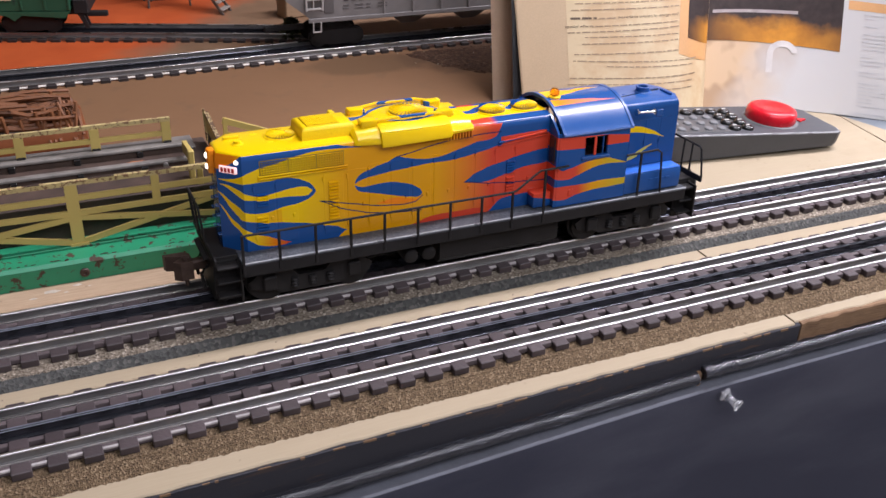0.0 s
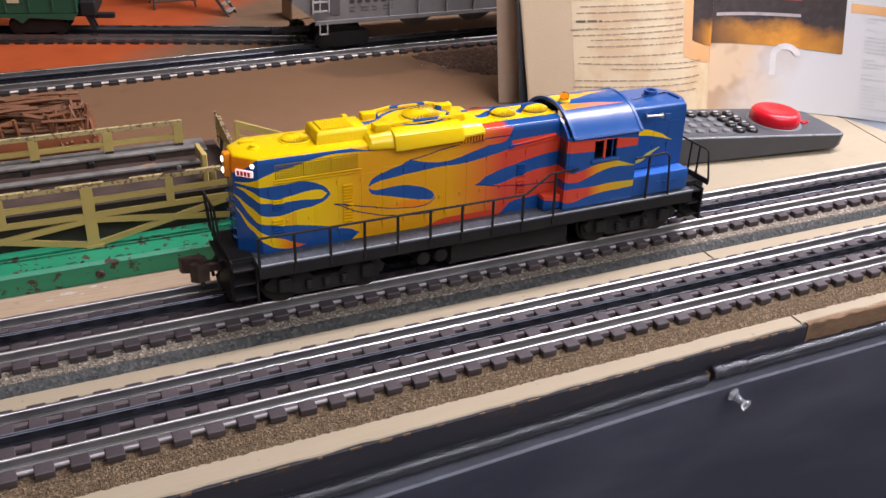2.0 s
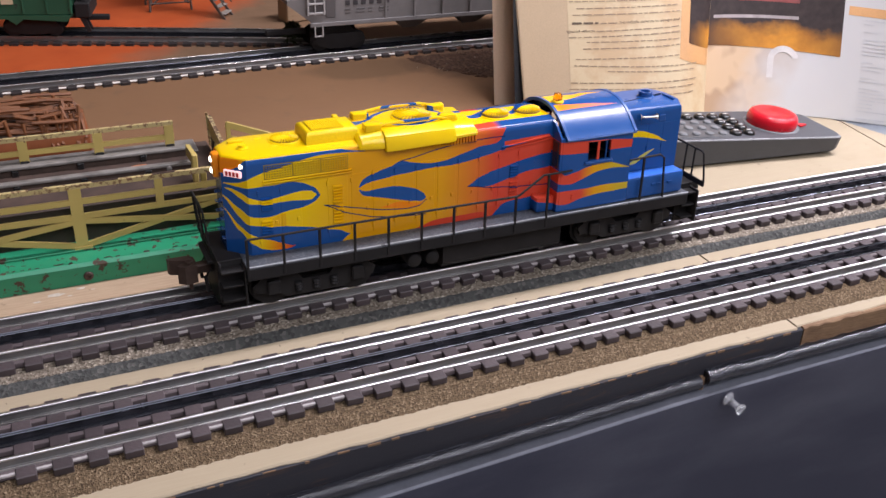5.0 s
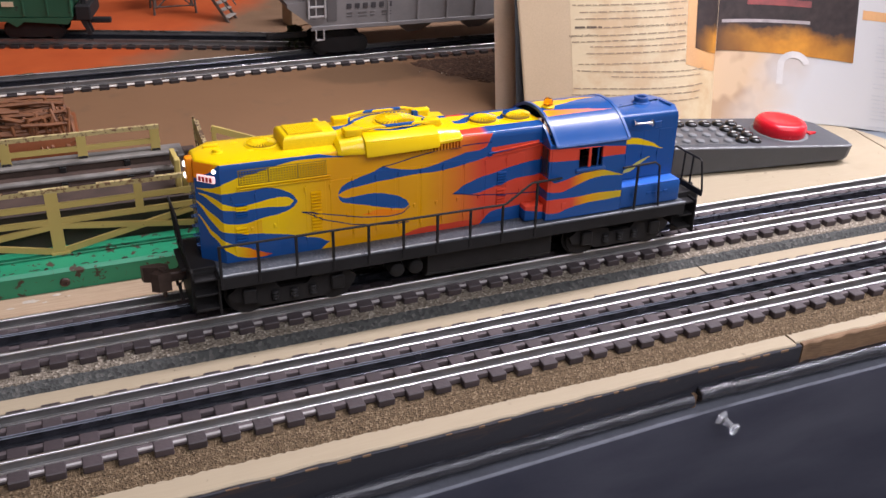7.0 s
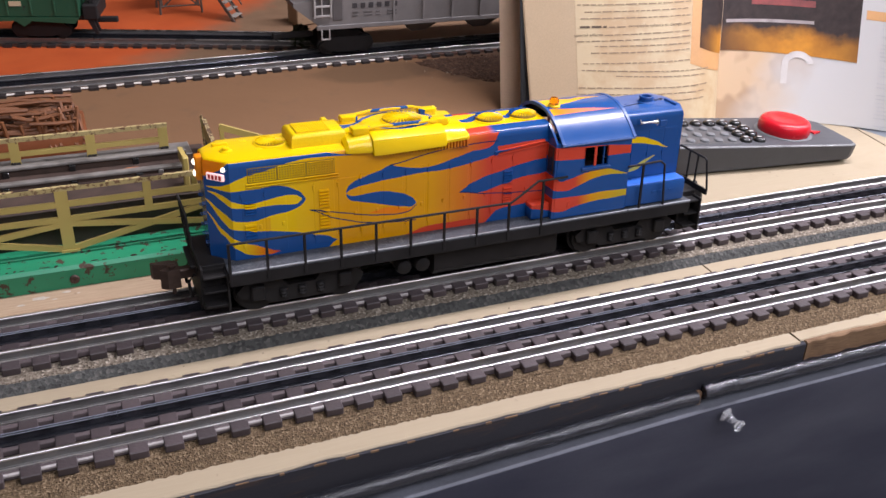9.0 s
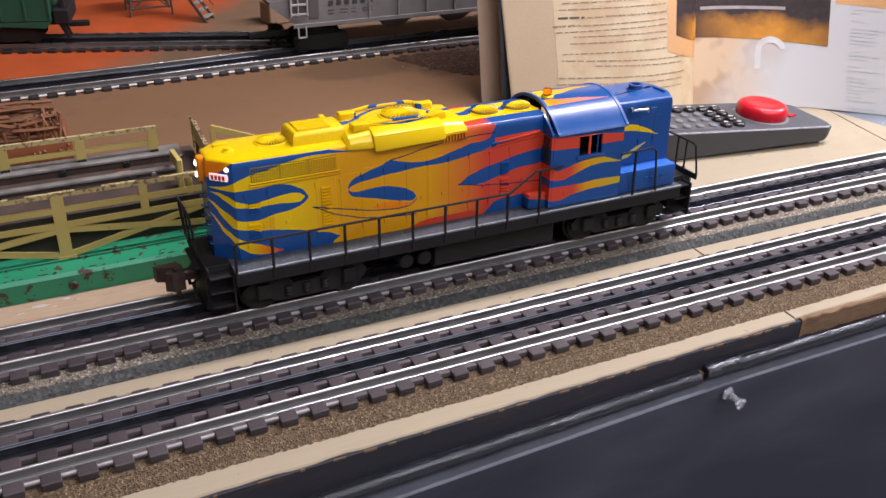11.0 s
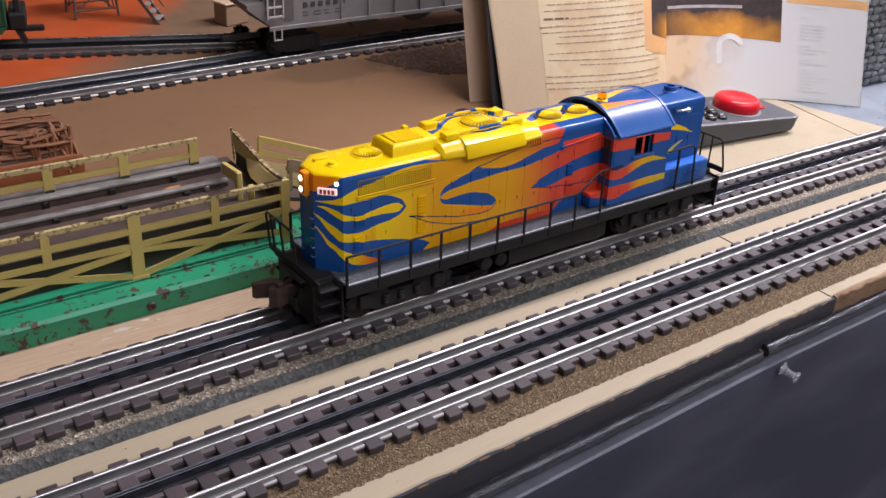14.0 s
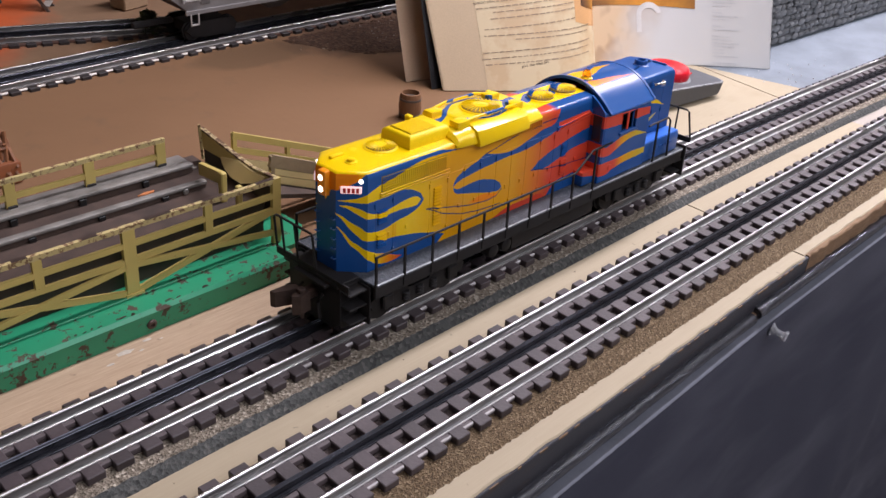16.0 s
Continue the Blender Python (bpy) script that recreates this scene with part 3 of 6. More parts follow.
def lathe(profile, centre=(0, 0, 0), axis=(0, 0, 1), seg=28, bm=None):
    """Turned from (radius, height) pairs about an axis."""
    turn = Vector((0, 0, 1)).rotation_difference(Vector(axis)).to_matrix()
    c = Vector(centre)
    rings = [[c + turn @ Vector((r * math.cos(2 * math.pi * k / seg), r * math.sin(2 * math.pi * k / seg), h)) for k in range(seg)] for r, h in profile]
    return loft(rings, bm=bm)


def tube(points, r, seg=7, bm=None):
    """A round bar along a line of points."""
    pts = [Vector(p) for p in points]
    rings = []
    for k, p in enumerate(pts):
        d = (pts[min(k + 1, len(pts) - 1)] - pts[max(k - 1, 0)]).normalized()
        side = d.cross(Vector((0, 0, 1)) if abs(d.z) < 0.9 else Vector((1, 0, 0))).normalized()
        up = side.cross(d)
        rings.append([p + r * (math.cos(2 * math.pi * j / seg) * side + math.sin(2 * math.pi * j / seg) * up) for j in range(seg)])
    return loft(rings, bm=bm)


def bar(p, q, width, depth, bm=None):
    """A flat bar between two points of an upright plane: width up the plane, depth across it."""
    p, q = Vector(p), Vector(q)
    d = (q - p).normalized()
    across = Vector((0, 1, 0)) if abs(d.y) < 0.7 else Vector((1, 0, 0))
    up = d.cross(across).normalized() * (width / 2)
    across = across * (depth / 2)
    rings = [[c + up + across, c + up - across, c - up - across, c - up + across] for c in (p, q)]
    return loft(rings, bm=bm)


# ---- the room round the layout ----
part("floor", box(-2500, 3200, -2600, 2200, -830, -800), M_FLOOR)
part("ceiling", box(-2500, 3200, -2600, 2200, 1300, 1340), M_CEIL)
part("wall_north", box(-2500, 3200, 2200, 2260, -830, 1340), M_WALL)
part("wall_south", box(-2500, 3200, -2660, -2600, -830, 1340), M_WALL)
part("wall_west", box(-2560, -2500, -2660, 2260, -830, 1340), M_WALL)
part("wall_east", box(3200, 3260, -2660, 2260, -830, 1340), M_WALL)
for o in list(scene.objects):
    if o.type == "MESH":
        tagged(o, kind="structure")

# ---- the table: boards, strip, painted base ----
table = thing("tabletop", label="layout table of bare plywood boards and a painted scenery base", category="table", kind="structure")


def skew(x):
    """The front edge stands out a little more towards the west end."""
    return max(-5.0, min(0.0, 0.012 * (x - 100)))


def wavy_board(x0, x1, y0, y1, z0, z1, step=9.0, rough=0.7, seed=3):
    """A board whose front edge is sawn a little unevenly."""
    rnd = random.Random(seed)
    n = max(2, int((x1 - x0) / step))
    xs = [x0 + (x1 - x0) * k / n for k in range(n + 1)]
    front = [y0 + skew(x) + rnd.uniform(-rough, rough) for x in xs]
    rings = [[(x, f, z0), (x, f + 0.4, z1 - 0.8), (x, f + 1.2, z1), (x, y1, z1), (x, y1, z0)] for x, f in zip(xs, front)]
    return loft(rings)


part("board", wavy_board(-1300, 160, -49.5, 117, -12, 0), M_PLY, table)
part("board", wavy_board(161.6, 457, -48, 117, -12, 0, seed=5), M_PLY, table)
part("board", prism([(161.6, 117.8), (453, 117.8), (467.5, 224), (425, 340), (240, 420), (240, 158.5), (161.6, 158.5)], -12, 0, "z"), M_PLY, table)
part("board", prism([(454.6, 117.8), (505, 117.8), (470, 226), (469, 223)], -12, 0, "z"), M_PLY, table)
part("board", wavy_board(458.2, 2300, -47, 117, -12.5, -0.8, seed=6), M_GREYPLY, table)
part("board", prism([(506, 117.8), (2300, 117.8), (2300, 520), (300, 520), (300, 400), (426, 341), (471, 227)], -12.5, -0.6, "z"), M_BLUEBOARD, table, "blue-grey painted board")
part("strip", box(-1300, 159, 118, 157, -12, 0.6, 0.6), M_STRIP, table, "pale pine strip")
part("scenery_base", prism([(-1300, 158.2), (160, 158.2), (160, 159.5), (239, 159.5), (239, 421), (299, 401), (299, 521), (2300, 521), (2300, 1500), (-1300, 1500)], -12, -0.2, "z"), M_GROUND, table, "taupe and orange painted scenery base")

rnd = random.Random(52)
for x, y, r in ((-262, 146.5, 3.4), (-247, 149.5, 2.4), (-273, 141.5, 1.5), (-254, 143, 1.2), (-240, 146, 0.9)):
    blot = [(x + 1.7 * r * q * math.cos(a * math.pi / 5), y + 0.7 * r * q * math.sin(a * math.pi / 5)) for a in range(10) for q in (rnd.uniform(0.6, 1.0),)]
    part("paint_spot", prism(blot, 0.5, 0.7, "z"), M_SPOT, table, "faint white paint spot")

# ---- front edge: black band, moulding, binding, cloth ----
fascia = thing("fascia", label="black painted table edge with a half-round moulding", category="table edge", kind="structure")
part("edge_board", loft([[(x, y + skew(x), z) for y, z in ((-44, -1.2), (-50.0, -1.2), (-50.5, -1.7), (-50.5, -30), (-44, -30))] for x in range(-1300, 165, 61)]), M_BLACKWOOD, fascia)
part("edge_board", wavy_board(165, 2300, -50.4, -44, -18, -0.6, 6.0, 0.9, 8), M_RAWEDGE, fascia, "torn bare wood edge")
part("edge_board", box(165, 2300, -49.4, -44, -30, -18.2, 0.5), M_BLACKWOOD, fascia)
rnd = random.Random(41)
x = -520.0
while x < 150:
    n = rnd.uniform(1.5, 8)
    part("bare_streak", box(x, x + n, -50.66 + skew(x), -50.1 + skew(x), -1.5 - rnd.uniform(0.2, 1.1), -1.15), M_RAWEDGE, fascia)
    x += n + rnd.uniform(1, 22)
HALF_ROUND = [(-44, -15.2)] + [(-51.8 - 4.4 * math.sin(math.pi * k / 12), -19.6 + 4.4 * math.cos(math.pi * k / 12)) for k in range(13)] + [(-44, -24)]


def dip(x):
    """The moulding hangs lower towards the west end."""
    return max(-9.0, min(0.0, 0.017 * (x - 88)))


def moulding(x0, x1, step, rough, seed, lift=0.0, out=0.0):
    rnd = random.Random(seed)
    n = max(2, int((x1 - x0) / step))
    rings = []
    for k in range(n + 1):
        x = x0 + (x1 - x0) * k / n
        a0, b0 = rnd.uniform(-rough, rough), rnd.uniform(-rough, rough)
        rings.append([(x, a + a0 - out + skew(x), b + b0 + lift + dip(x)) for a, b in HALF_ROUND])
    return loft(rings)


part("moulding", moulding(-1300, 85, 9, 0.16, 16), M_MOULD, fascia)
part("moulding_stop", box(85.4, 88.4, -53.6, -44, -26, -16.2, 0.4), M_RAWEDGE, fascia, "bare brown end of the wood")
part("moulding", moulding(89, 115, 2.2, 0.45, 17, 2.6, 0.8), M_MOULD, fascia, "battered piece of moulding")
part("moulding", moulding(115.6, 2300, 9, 0.16, 18, 1.6, 0.2), M_MOULD, fascia)


def sag(x):
    """The binding runs a little askew to the table edge."""
    return max(-14.0, min(0.0, 0.029 * (x - 90)))


xs = list(range(-1300, 2301, 40))
BIND = [(-46, -24.8), (-58.4, -24.8), (-59.5, -25.8), (-59.5, -29.2), (-58.4, -30.2), (-46, -30.2)]
part("binding", loft([[(x, a + skew(x), b + sag(x) - (0.012 * max(0, 90 - x) if b < -26 and x > -300 else 0)) for a, b in BIND] for x in xs]), M_GREYSTRIP, fascia)


def hanging_cloth():
    bm = bmesh.new()
    nx, nz = 180, 14
    rows = []
    for j in range(nz + 1):
        f = j / nz
        row = []
        for i in range(nx + 1):
            x = -1300 + 3600 * i / nx
            z = -25.6 + sag(x) * (1 - f) - 743 * f ** 1.6
            fold = noise.noise((x * 0.006, 0.3 * f, 1.7)) * 16 + noise.noise((x * 0.018 + z * 0.004, 0, 4.2)) * 6
            row.append(bm.verts.new((x, -60.4 + skew(x) - 4 * f + fold * min(1, 1.6 * f), z)))
        rows.append(row)
    for a, b in zip(rows, rows[1:]):
        for i in range(nx):
            bm.faces.new((a[i], a[i + 1], b[i + 1], b[i]))
    bmesh.ops.solidify(bm, geom=bm.faces, thickness=0.8)
    return bm


cloth = part("table_skirt", hanging_cloth(), M_CLOTH, label="black cloth skirt hanging from the table edge", smooth=80)
tagged(cloth, category="cloth")

# ---- tracks ----
TIE_TOP = 10.5


def rail_pieces(ridged=False):
    """Outlines of a rolled rail: round bead on top, grey web, foot, and the plastic strip that joins the ties."""
    head = [(0.62, 2.5), (1.0, 2.9)] + [(1.0 * math.cos(math.radians(a)), 3.2 + 0.8 * math.sin(math.radians(a))) for a in range(0, 181, 20)] + [(-1.0, 2.9), (-0.62, 2.5)]
    web = [(1.7, -1.4), (1.6, -1.05), (0.75, -0.65), (0.65, 2.7), (-0.65, 2.7), (-0.75, -0.65), (-1.6, -1.05), (-1.7, -1.4)]
    foot = [(2.55, -2.6), (2.6, -1.6), (2.4, -1.08), (2.0, -0.9), (1.6, -1.1)]
    foot = foot + [(-p, q) for p, q in reversed(foot)]
    strip = [(5.2, -4.8), (5.2, -3.0), (4.9, -2.3), (4.2, -1.95), (3.2, -1.9)]
    strip = strip + [(-p, q) for p, q in reversed(strip)]
    if ridged:
        head = [(0.62, 2.5), (1.15, 3.0), (1.2, 3.65), (0.92, 3.98), (0.6, 3.6)]
        head = head + [(-p, q) for p, q in reversed(head)]
    return (("rail", head, None), ("web", web, M_WEB), ("foot", foot, None), ("tie_strip", strip, M_STRAP))


def track(name, x0, x1, line_y, spacing, base, metals, label, start=0.0, tie_half=27.5, jitter=0.0, plastics=None, worn=None):
    """Three-rail toy track: ties as pieces, three rails swept along line_y(x). worn: span and colour of the painted
    glints.
    """
    ob = thing(name, label=label, category="toy track")
    rnd = random.Random(len(name) + int(spacing * 10))
    tie = to_mesh("tie", box(-4.6, 4.6, -tie_half, tie_half, 0, 4.5, 0.45), (plastics or (M_TIE,))[0])
    k = math.ceil((x0 - start) / spacing)
    while start + k * spacing < x1:
        x = start + k * spacing + rnd.uniform(-jitter, jitter)
        slope = math.degrees(math.atan2(line_y(x + 5) - line_y(x - 5), 10))
        piece("tie", tie, ob, x, line_y(x), base + 4.6, slope + rnd.uniform(-0.8, 0.8))
        k += 1
    n = max(2, int((x1 - x0) / 25))
    for off, metal in zip((-17.5, 0.0, 17.5), metals):
        rail = None
        for name_, outline, own in rail_pieces(metal is M_BLACKRAIL):
            rings = []
            for i in range(n + 1):
                x = x0 + (x1 - x0) * i / n
                a = math.atan2(line_y(x + 5) - line_y(x - 5), 10)
                rings.append([(x - (off + p) * math.sin(a), line_y(x) + (off + p) * math.cos(a), base + TIE_TOP + q) for p, q in outline])
            if plastics and own is M_STRAP:
                own = plastics[1]
            made = part(name_, loft(rings), metal if metal is M_BLACKRAIL and name_ != "tie_strip" else own or metal, rail or ob)
            rail = rail or made
    if worn:
        # glints along the near tie strip, painted as a thin pale edge
        wx0, wx1, own = worn
        rings = []
        for i in range(41):
            x = wx0 + (wx1 - wx0) * i / 40
            rings.append([(x, line_y(x) - 17.5 + p, base + TIE_TOP + q) for p, q in ((-5.5, -3.3), (-5.4, -2.35), (-4.6, -1.75), (-4.2, -2.2))])
        part("worn_edge", loft(rings), own, ob, "pale strip painting the glints between the ties")
    if not plastics:
        rings = []
        for i in range(n + 1):
            x = x0 + (x1 - x0) * i / n
            y = line_y(x)
            rings.append([(x, y - 22.5, base + 4.2), (x, y - 22.0, base + 5.4), (x, y + 22.0, base + 5.4), (x, y + 22.5, base + 4.2)])
        part("infill", loft(rings), M_INFILL, ob)
    return ob


def line_front(x):
    return 0.0


def line_second(x):
    return 90.0 - (0.00004 * (x - 150) ** 2 if x > 150 else 0.0)


def line_far(x):
    return 562.5 + 7.0 * math.tanh((x + 60) / 130)


def line_branch(x):
    f = min(1.0, max(0.0, (x + 420) / 640))
    return 759 - 190 * f ** 1.15 if x < 220 else 569.0


track("front_track", -900, 1900, line_front, 16.12, 0.0, (M_STEEL, M_BLACKRAIL, M_STEEL), "three-rail toy track, black ties, bright outer rails", -270.8, worn=(-900, -128.0, M_GREYGLINT))
track("second_track", -900, 1900, line_second, 14.53, 0.0, (M_OLDRAIL, M_BLACKRAIL, M_OLDRAIL), "three-rail toy track under the locomotive, weathered dark ties", -263.4, worn=(-205.0, 165.0, M_GREYGLINT))
track("far_track", -700, 700, line_far, 16.5, -6.0, (M_DULLRAIL, M_BLACKRAIL, M_DULLRAIL), "three-rail toy track laid bare on the brown base", -267.7, plastics=(M_FARTIE, M_FARSTRAP), worn=(-700, 125.0, M_GAPGLINT))
track("branch_track", -700, 100, line_branch, 14.7, -6.0, (M_DULLRAIL, M_BLACKRAIL, M_DULLRAIL), "three-rail toy siding curving into the far track", -212.0, plastics=(M_FARTIE, M_FARSTRAP))


RAGGED = {"brown_cork": 0.9, "grey_painted_cork": 0.25}


def roadbed(name, line_y, bottom, top, material, top_material, label, seed):
    """A bed of granules with broken shoulders."""
    ob = thing(name, label=label, category="roadbed")
    rnd = random.Random(seed)
    for x0, x1 in ((-900, 403.5), (404.5, 1900)):
        n = int((x1 - x0) / 1.5)
        rings, crown = [], []
        for i in range(n + 1):
            x = x0 + (x1 - x0) * i / n
            y = line_y(x)
            r = [rnd.uniform(-0.7, 0.7) for _ in range(6)]
            rings.append([(x, y - bottom + r[0] * RAGGED[material.name], 0.05), (x, y - (bottom + top) / 2 + 0.5 * r[1] * RAGGED[material.name], 2.6 + 0.5 * r[4] * RAGGED[material.name]), (x, y - top + 0.6 * r[2], 4.3), (x, y + 27.0 + 0.4 * r[3], 4.3), (x, y + 29.0, 0.05)])
            crown.append([(x, y - top + r[2] + 0.6, 4.0), (x, y - top + 1.4 + r[2], 4.9 + 0.3 * r[5]), (x, y - top + 5, 4.8 + 0.4 * r[1]), (x, y + 26.0, 4.8 + 0.3 * r[0]), (x, y + 26.8, 4.0)])
        part("shoulder", loft(rings), material, ob, smooth=60)
        part("crown", loft(crown), top_material, ob, smooth=20)
    return ob


roadbed("front_roadbed", line_front, 39.0, 31.5, M_CORK, M_CORK, "coarse brown cork roadbed under the front track", 2)
roadbed("second_roadbed", line_second, 40.0, 35.0, M_GREYBED, M_GRAVEL, "grey painted cork roadbed topped with pale ballast", 4)

# ---- the locomotive; millimetres from the middle of its track, table height ----
HW, DW = 20.3, 34.6
loco = thing("toy_locomotive", 0, 90.0, 0, label="blue and yellow toy diesel locomotive with flame livery on track", category="toy locomotive")
# tilted a little away from the table's front edge to fit the camera's view
loco.matrix_world = pose(0, 90.0 * MM, 13.15 * MM, -2.8, 0, 0) @ Matrix.Translation((0, 0, -14 * MM))


def hood_outline(inset, x_front=-166.0, x_side=-154.0, x_rear=44.0, flat=8.5):
    w = HW - inset
    f = flat - 0.4 * inset
    return [(x_rear, -w), (x_side + 0.4 * inset, -w), (x_front + inset, -f), (x_front + inset, f), (x_side + 0.4 * inset, w), (x_rear, w)]


def levels(outline, steps):
    return [[(x, y, z) for x, y in outline(i)] for z, i in steps]


SHOULDER = [(106.3, 0.75), (106.9, 1.2), (107.4, 2.6), (108.1, 6.5), (108.5, 11.0)]
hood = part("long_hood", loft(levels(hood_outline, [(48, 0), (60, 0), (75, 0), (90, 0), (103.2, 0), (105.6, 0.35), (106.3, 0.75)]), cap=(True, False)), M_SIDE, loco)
part("hood_roof", loft(levels(hood_outline, SHOULDER), cap=(False, True)), M_ROOF, loco)


def rear_outline(inset):
    w, x1 = HW - inset, 148.0 - inset
    return [(90, w), (90, -w), (x1 - 6, -w), (x1, -w + 11), (x1, w - 11), (x1 - 6, w)]


rear = part("short_hood", loft(levels(rear_outline, [(48, 0), (103.2, 0), (105.6, 0.35), (106.3, 0.75)]), cap=(True, False)), M_REAR, loco)
part("short_hood_roof", loft(levels(rear_outline, SHOULDER), cap=(False, True)), M_BLUE, loco)

# doors, hinges, latches, louvres and grilles stand a little proud of the hood, and take its paint
for side in (-1, 1):
    y0, y1 = sorted((side * (HW - 0.3), side * (HW + 0.16)))
    yo0, yo1 = sorted((side * (HW - 0.3), side * (HW + 0.75)))
    for k, xd in enumerate((-149, -136, -108, -93.5, -80, -66, -52, -38, -24, -10, 4, 18)):
        top = 90 if k < 4 else 92
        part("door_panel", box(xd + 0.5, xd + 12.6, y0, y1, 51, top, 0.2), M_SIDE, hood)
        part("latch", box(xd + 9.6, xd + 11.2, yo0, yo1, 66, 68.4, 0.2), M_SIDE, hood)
        for zh in (55, top - 5):
            part("hinge", box(xd - 0.1, xd + 1.1, yo0, yo1, zh, zh + 3, 0.15), M_SIDE, hood)
    for xd in (104, 116, 128):
        part("door_panel", box(xd + 0.5, xd + 11, y0, y1, 71, 96, 0.2), M_REAR, rear)
        part("hinge", box(xd, xd + 1, yo0, yo1, 78, 81, 0.15), M_REAR, rear)

    def louvre(x0, x1, z0, z1, n):
        bm = bmesh.new()
        for j in range(n):
            z = z0 + (z1 - z0) * j / n
            h = (z1 - z0) / n
            ya, yb = side * (HW + 0.1), side * (HW + 1.5)
            prism([(ya, z), (yb, z), (yb, z + 0.22 * h), (ya, z + 0.62 * h)], x0, x1, bm=bm)
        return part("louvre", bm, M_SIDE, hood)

    louvre(-147, -140.5, 75.5, 84, 5)
    louvre(-147.5, -141, 61, 70, 5)
    louvre(-104.5, -98.5, 61, 73, 6)
    louvre(-104.5, -98.5, 74, 85.5, 6)
    louvre(12.5, 18.5, 60, 71, 6)
    louvre(12.5, 18.5, 73, 82, 5)

    def grille(x0, x1, z0, z1):
        bm = bmesh.new()
        ya, yb = side * (HW + 0.15), side * (HW + 0.55)
        n = int((x1 - x0) / 1.4)
        for j in range(n + 1):
            x = x0 + (x1 - x0) * j / n
            box(x - 0.26, x + 0.26, *sorted((ya, yb)), z0, z1, bm=bm)
        m = int((z1 - z0) / 1.4)
        for j in range(m + 1):
            z = z0 + (z1 - z0) * j / m
            box(x0, x1, *sorted((ya, side * (HW + 0.5))), z - 0.2, z + 0.2, bm=bm)
        bm2 = box(x0 - 0.8, x1 + 0.8, *sorted((side * (HW - 0.2), side * (HW + 0.1))), z0 - 0.8, z1 + 0.8)
        part("grille_back", bm2, M_DARKYELLOW, hood)
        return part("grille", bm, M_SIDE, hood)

    for x0 in (-143.5, -127, -110.5):
        grille(x0, x0 + 15, 94.6, 101.8)
    for z in (91.4, 93.0):
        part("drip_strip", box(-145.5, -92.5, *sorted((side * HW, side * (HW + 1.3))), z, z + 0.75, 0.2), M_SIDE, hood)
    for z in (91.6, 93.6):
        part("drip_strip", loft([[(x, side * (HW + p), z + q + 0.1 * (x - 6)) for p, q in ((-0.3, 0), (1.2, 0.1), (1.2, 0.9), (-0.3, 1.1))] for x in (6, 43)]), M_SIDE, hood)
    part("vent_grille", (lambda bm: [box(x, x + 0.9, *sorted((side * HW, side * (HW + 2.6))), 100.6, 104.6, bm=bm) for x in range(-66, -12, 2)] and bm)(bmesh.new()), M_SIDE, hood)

# nose: headlights, number boards, class lights, grab irons
nose_cap = part("headlight_housing", box(-169.2, -164, -3.4, 3.4, 92, 106.5, 1.4, 2), M_ORANGE, loco, "orange twin headlight housing")
for z in (102.6, 96.0):
    part("headlight", lathe([(0.2, 0.9), (1.3, 0.6), (1.8, 0.0), (1.8, -2)], (-169.4, 0, z), (-1, 0, 0), 18), M_LAMP, nose_cap, "lit white headlight")
for side in (-1, 1):
    a = math.degrees(math.atan2(-side * 12.0, 9.3))
    m = pose(-160.4 * MM, side * 14.4 * MM, 97.8 * MM, 0, 0, math.degrees(math.atan2(-(HW - 8.5), 12.0)) * (1 if side < 0 else -1))
    board = part("number_board", box(-5.6, 5.6, -0.9, 0.9, -2.0, 2.0, 0.4), M_BOARD, loco, "lit number board with red bars")
    board.matrix_local = m
    for k in range(4):
        bit = part("digit_bar", box(-4.2 + 2.3 * k, -2.7 + 2.3 * k, side * 0.9, side * 1.2, -1.3, 1.3), M_BOARDINK, board)
    part("class_light", lathe([(0.1, 1.1), (0.9, 0.8), (1.3, 0), (1.3, -1.5)], (-156.6, side * 18.0, 102.6), (-0.62, side * 0.78, 0), 16), M_LAMP, loco, "lit class light")
    for z in range(56, 86, 6):
        part("grab_iron", tube([(-166, side * 5.2, z), (-167.4, side * 5.2, z), (-167.4, side * 8.0, z), (-166, side * 8.0, z)], 0.35, 5), M_BLUE, loco)


# roof: fans, hatch, blister
def roof_fan(x, y, z, r, h, material, name="roof_fan"):
    bm = lathe([(r + 1.2, 0), (r + 1.2, 0.9), (r, 1.3), (r * 0.98, 1.0), (0.05, 1.0)], (x, y, z), seg=36)
    fan = part(name, bm, material, loco, "domed radiator fan with radial ribs")
    part("cap", lathe([(r * 0.46, h - 0.5), (r * 0.44, h + 0.2), (r * 0.3, h + 0.45), (0.05, h + 0.5)], (x, y, z), seg=28), material, fan)
    part("slot_dome", lathe([(r * 0.97, 0.9), (r * 0.94, h * 0.55), (r * 0.44, h - 0.1), (0.05, h - 0.1)], (x, y, z), seg=36), M_FANSLOT, fan, "shaded slots between the ribs")
    ribs = bmesh.new()
    for k in range(28):
        a = 2 * math.pi * k / 28
        d = Vector((math.cos(a), math.sin(a), 0))
        c = Vector((x, y, z))
        bar_pts = [c + d * (r * 0.4) + Vector((0, 0, h + 0.25)), c + d * (r * 0.97) + Vector((0, 0, h * 0.72 + 0.3))]
        tube(bar_pts, 0.42, 5, bm=ribs)
    tagged(part("rib", ribs, material, fan), kind="stuff")
    return fan


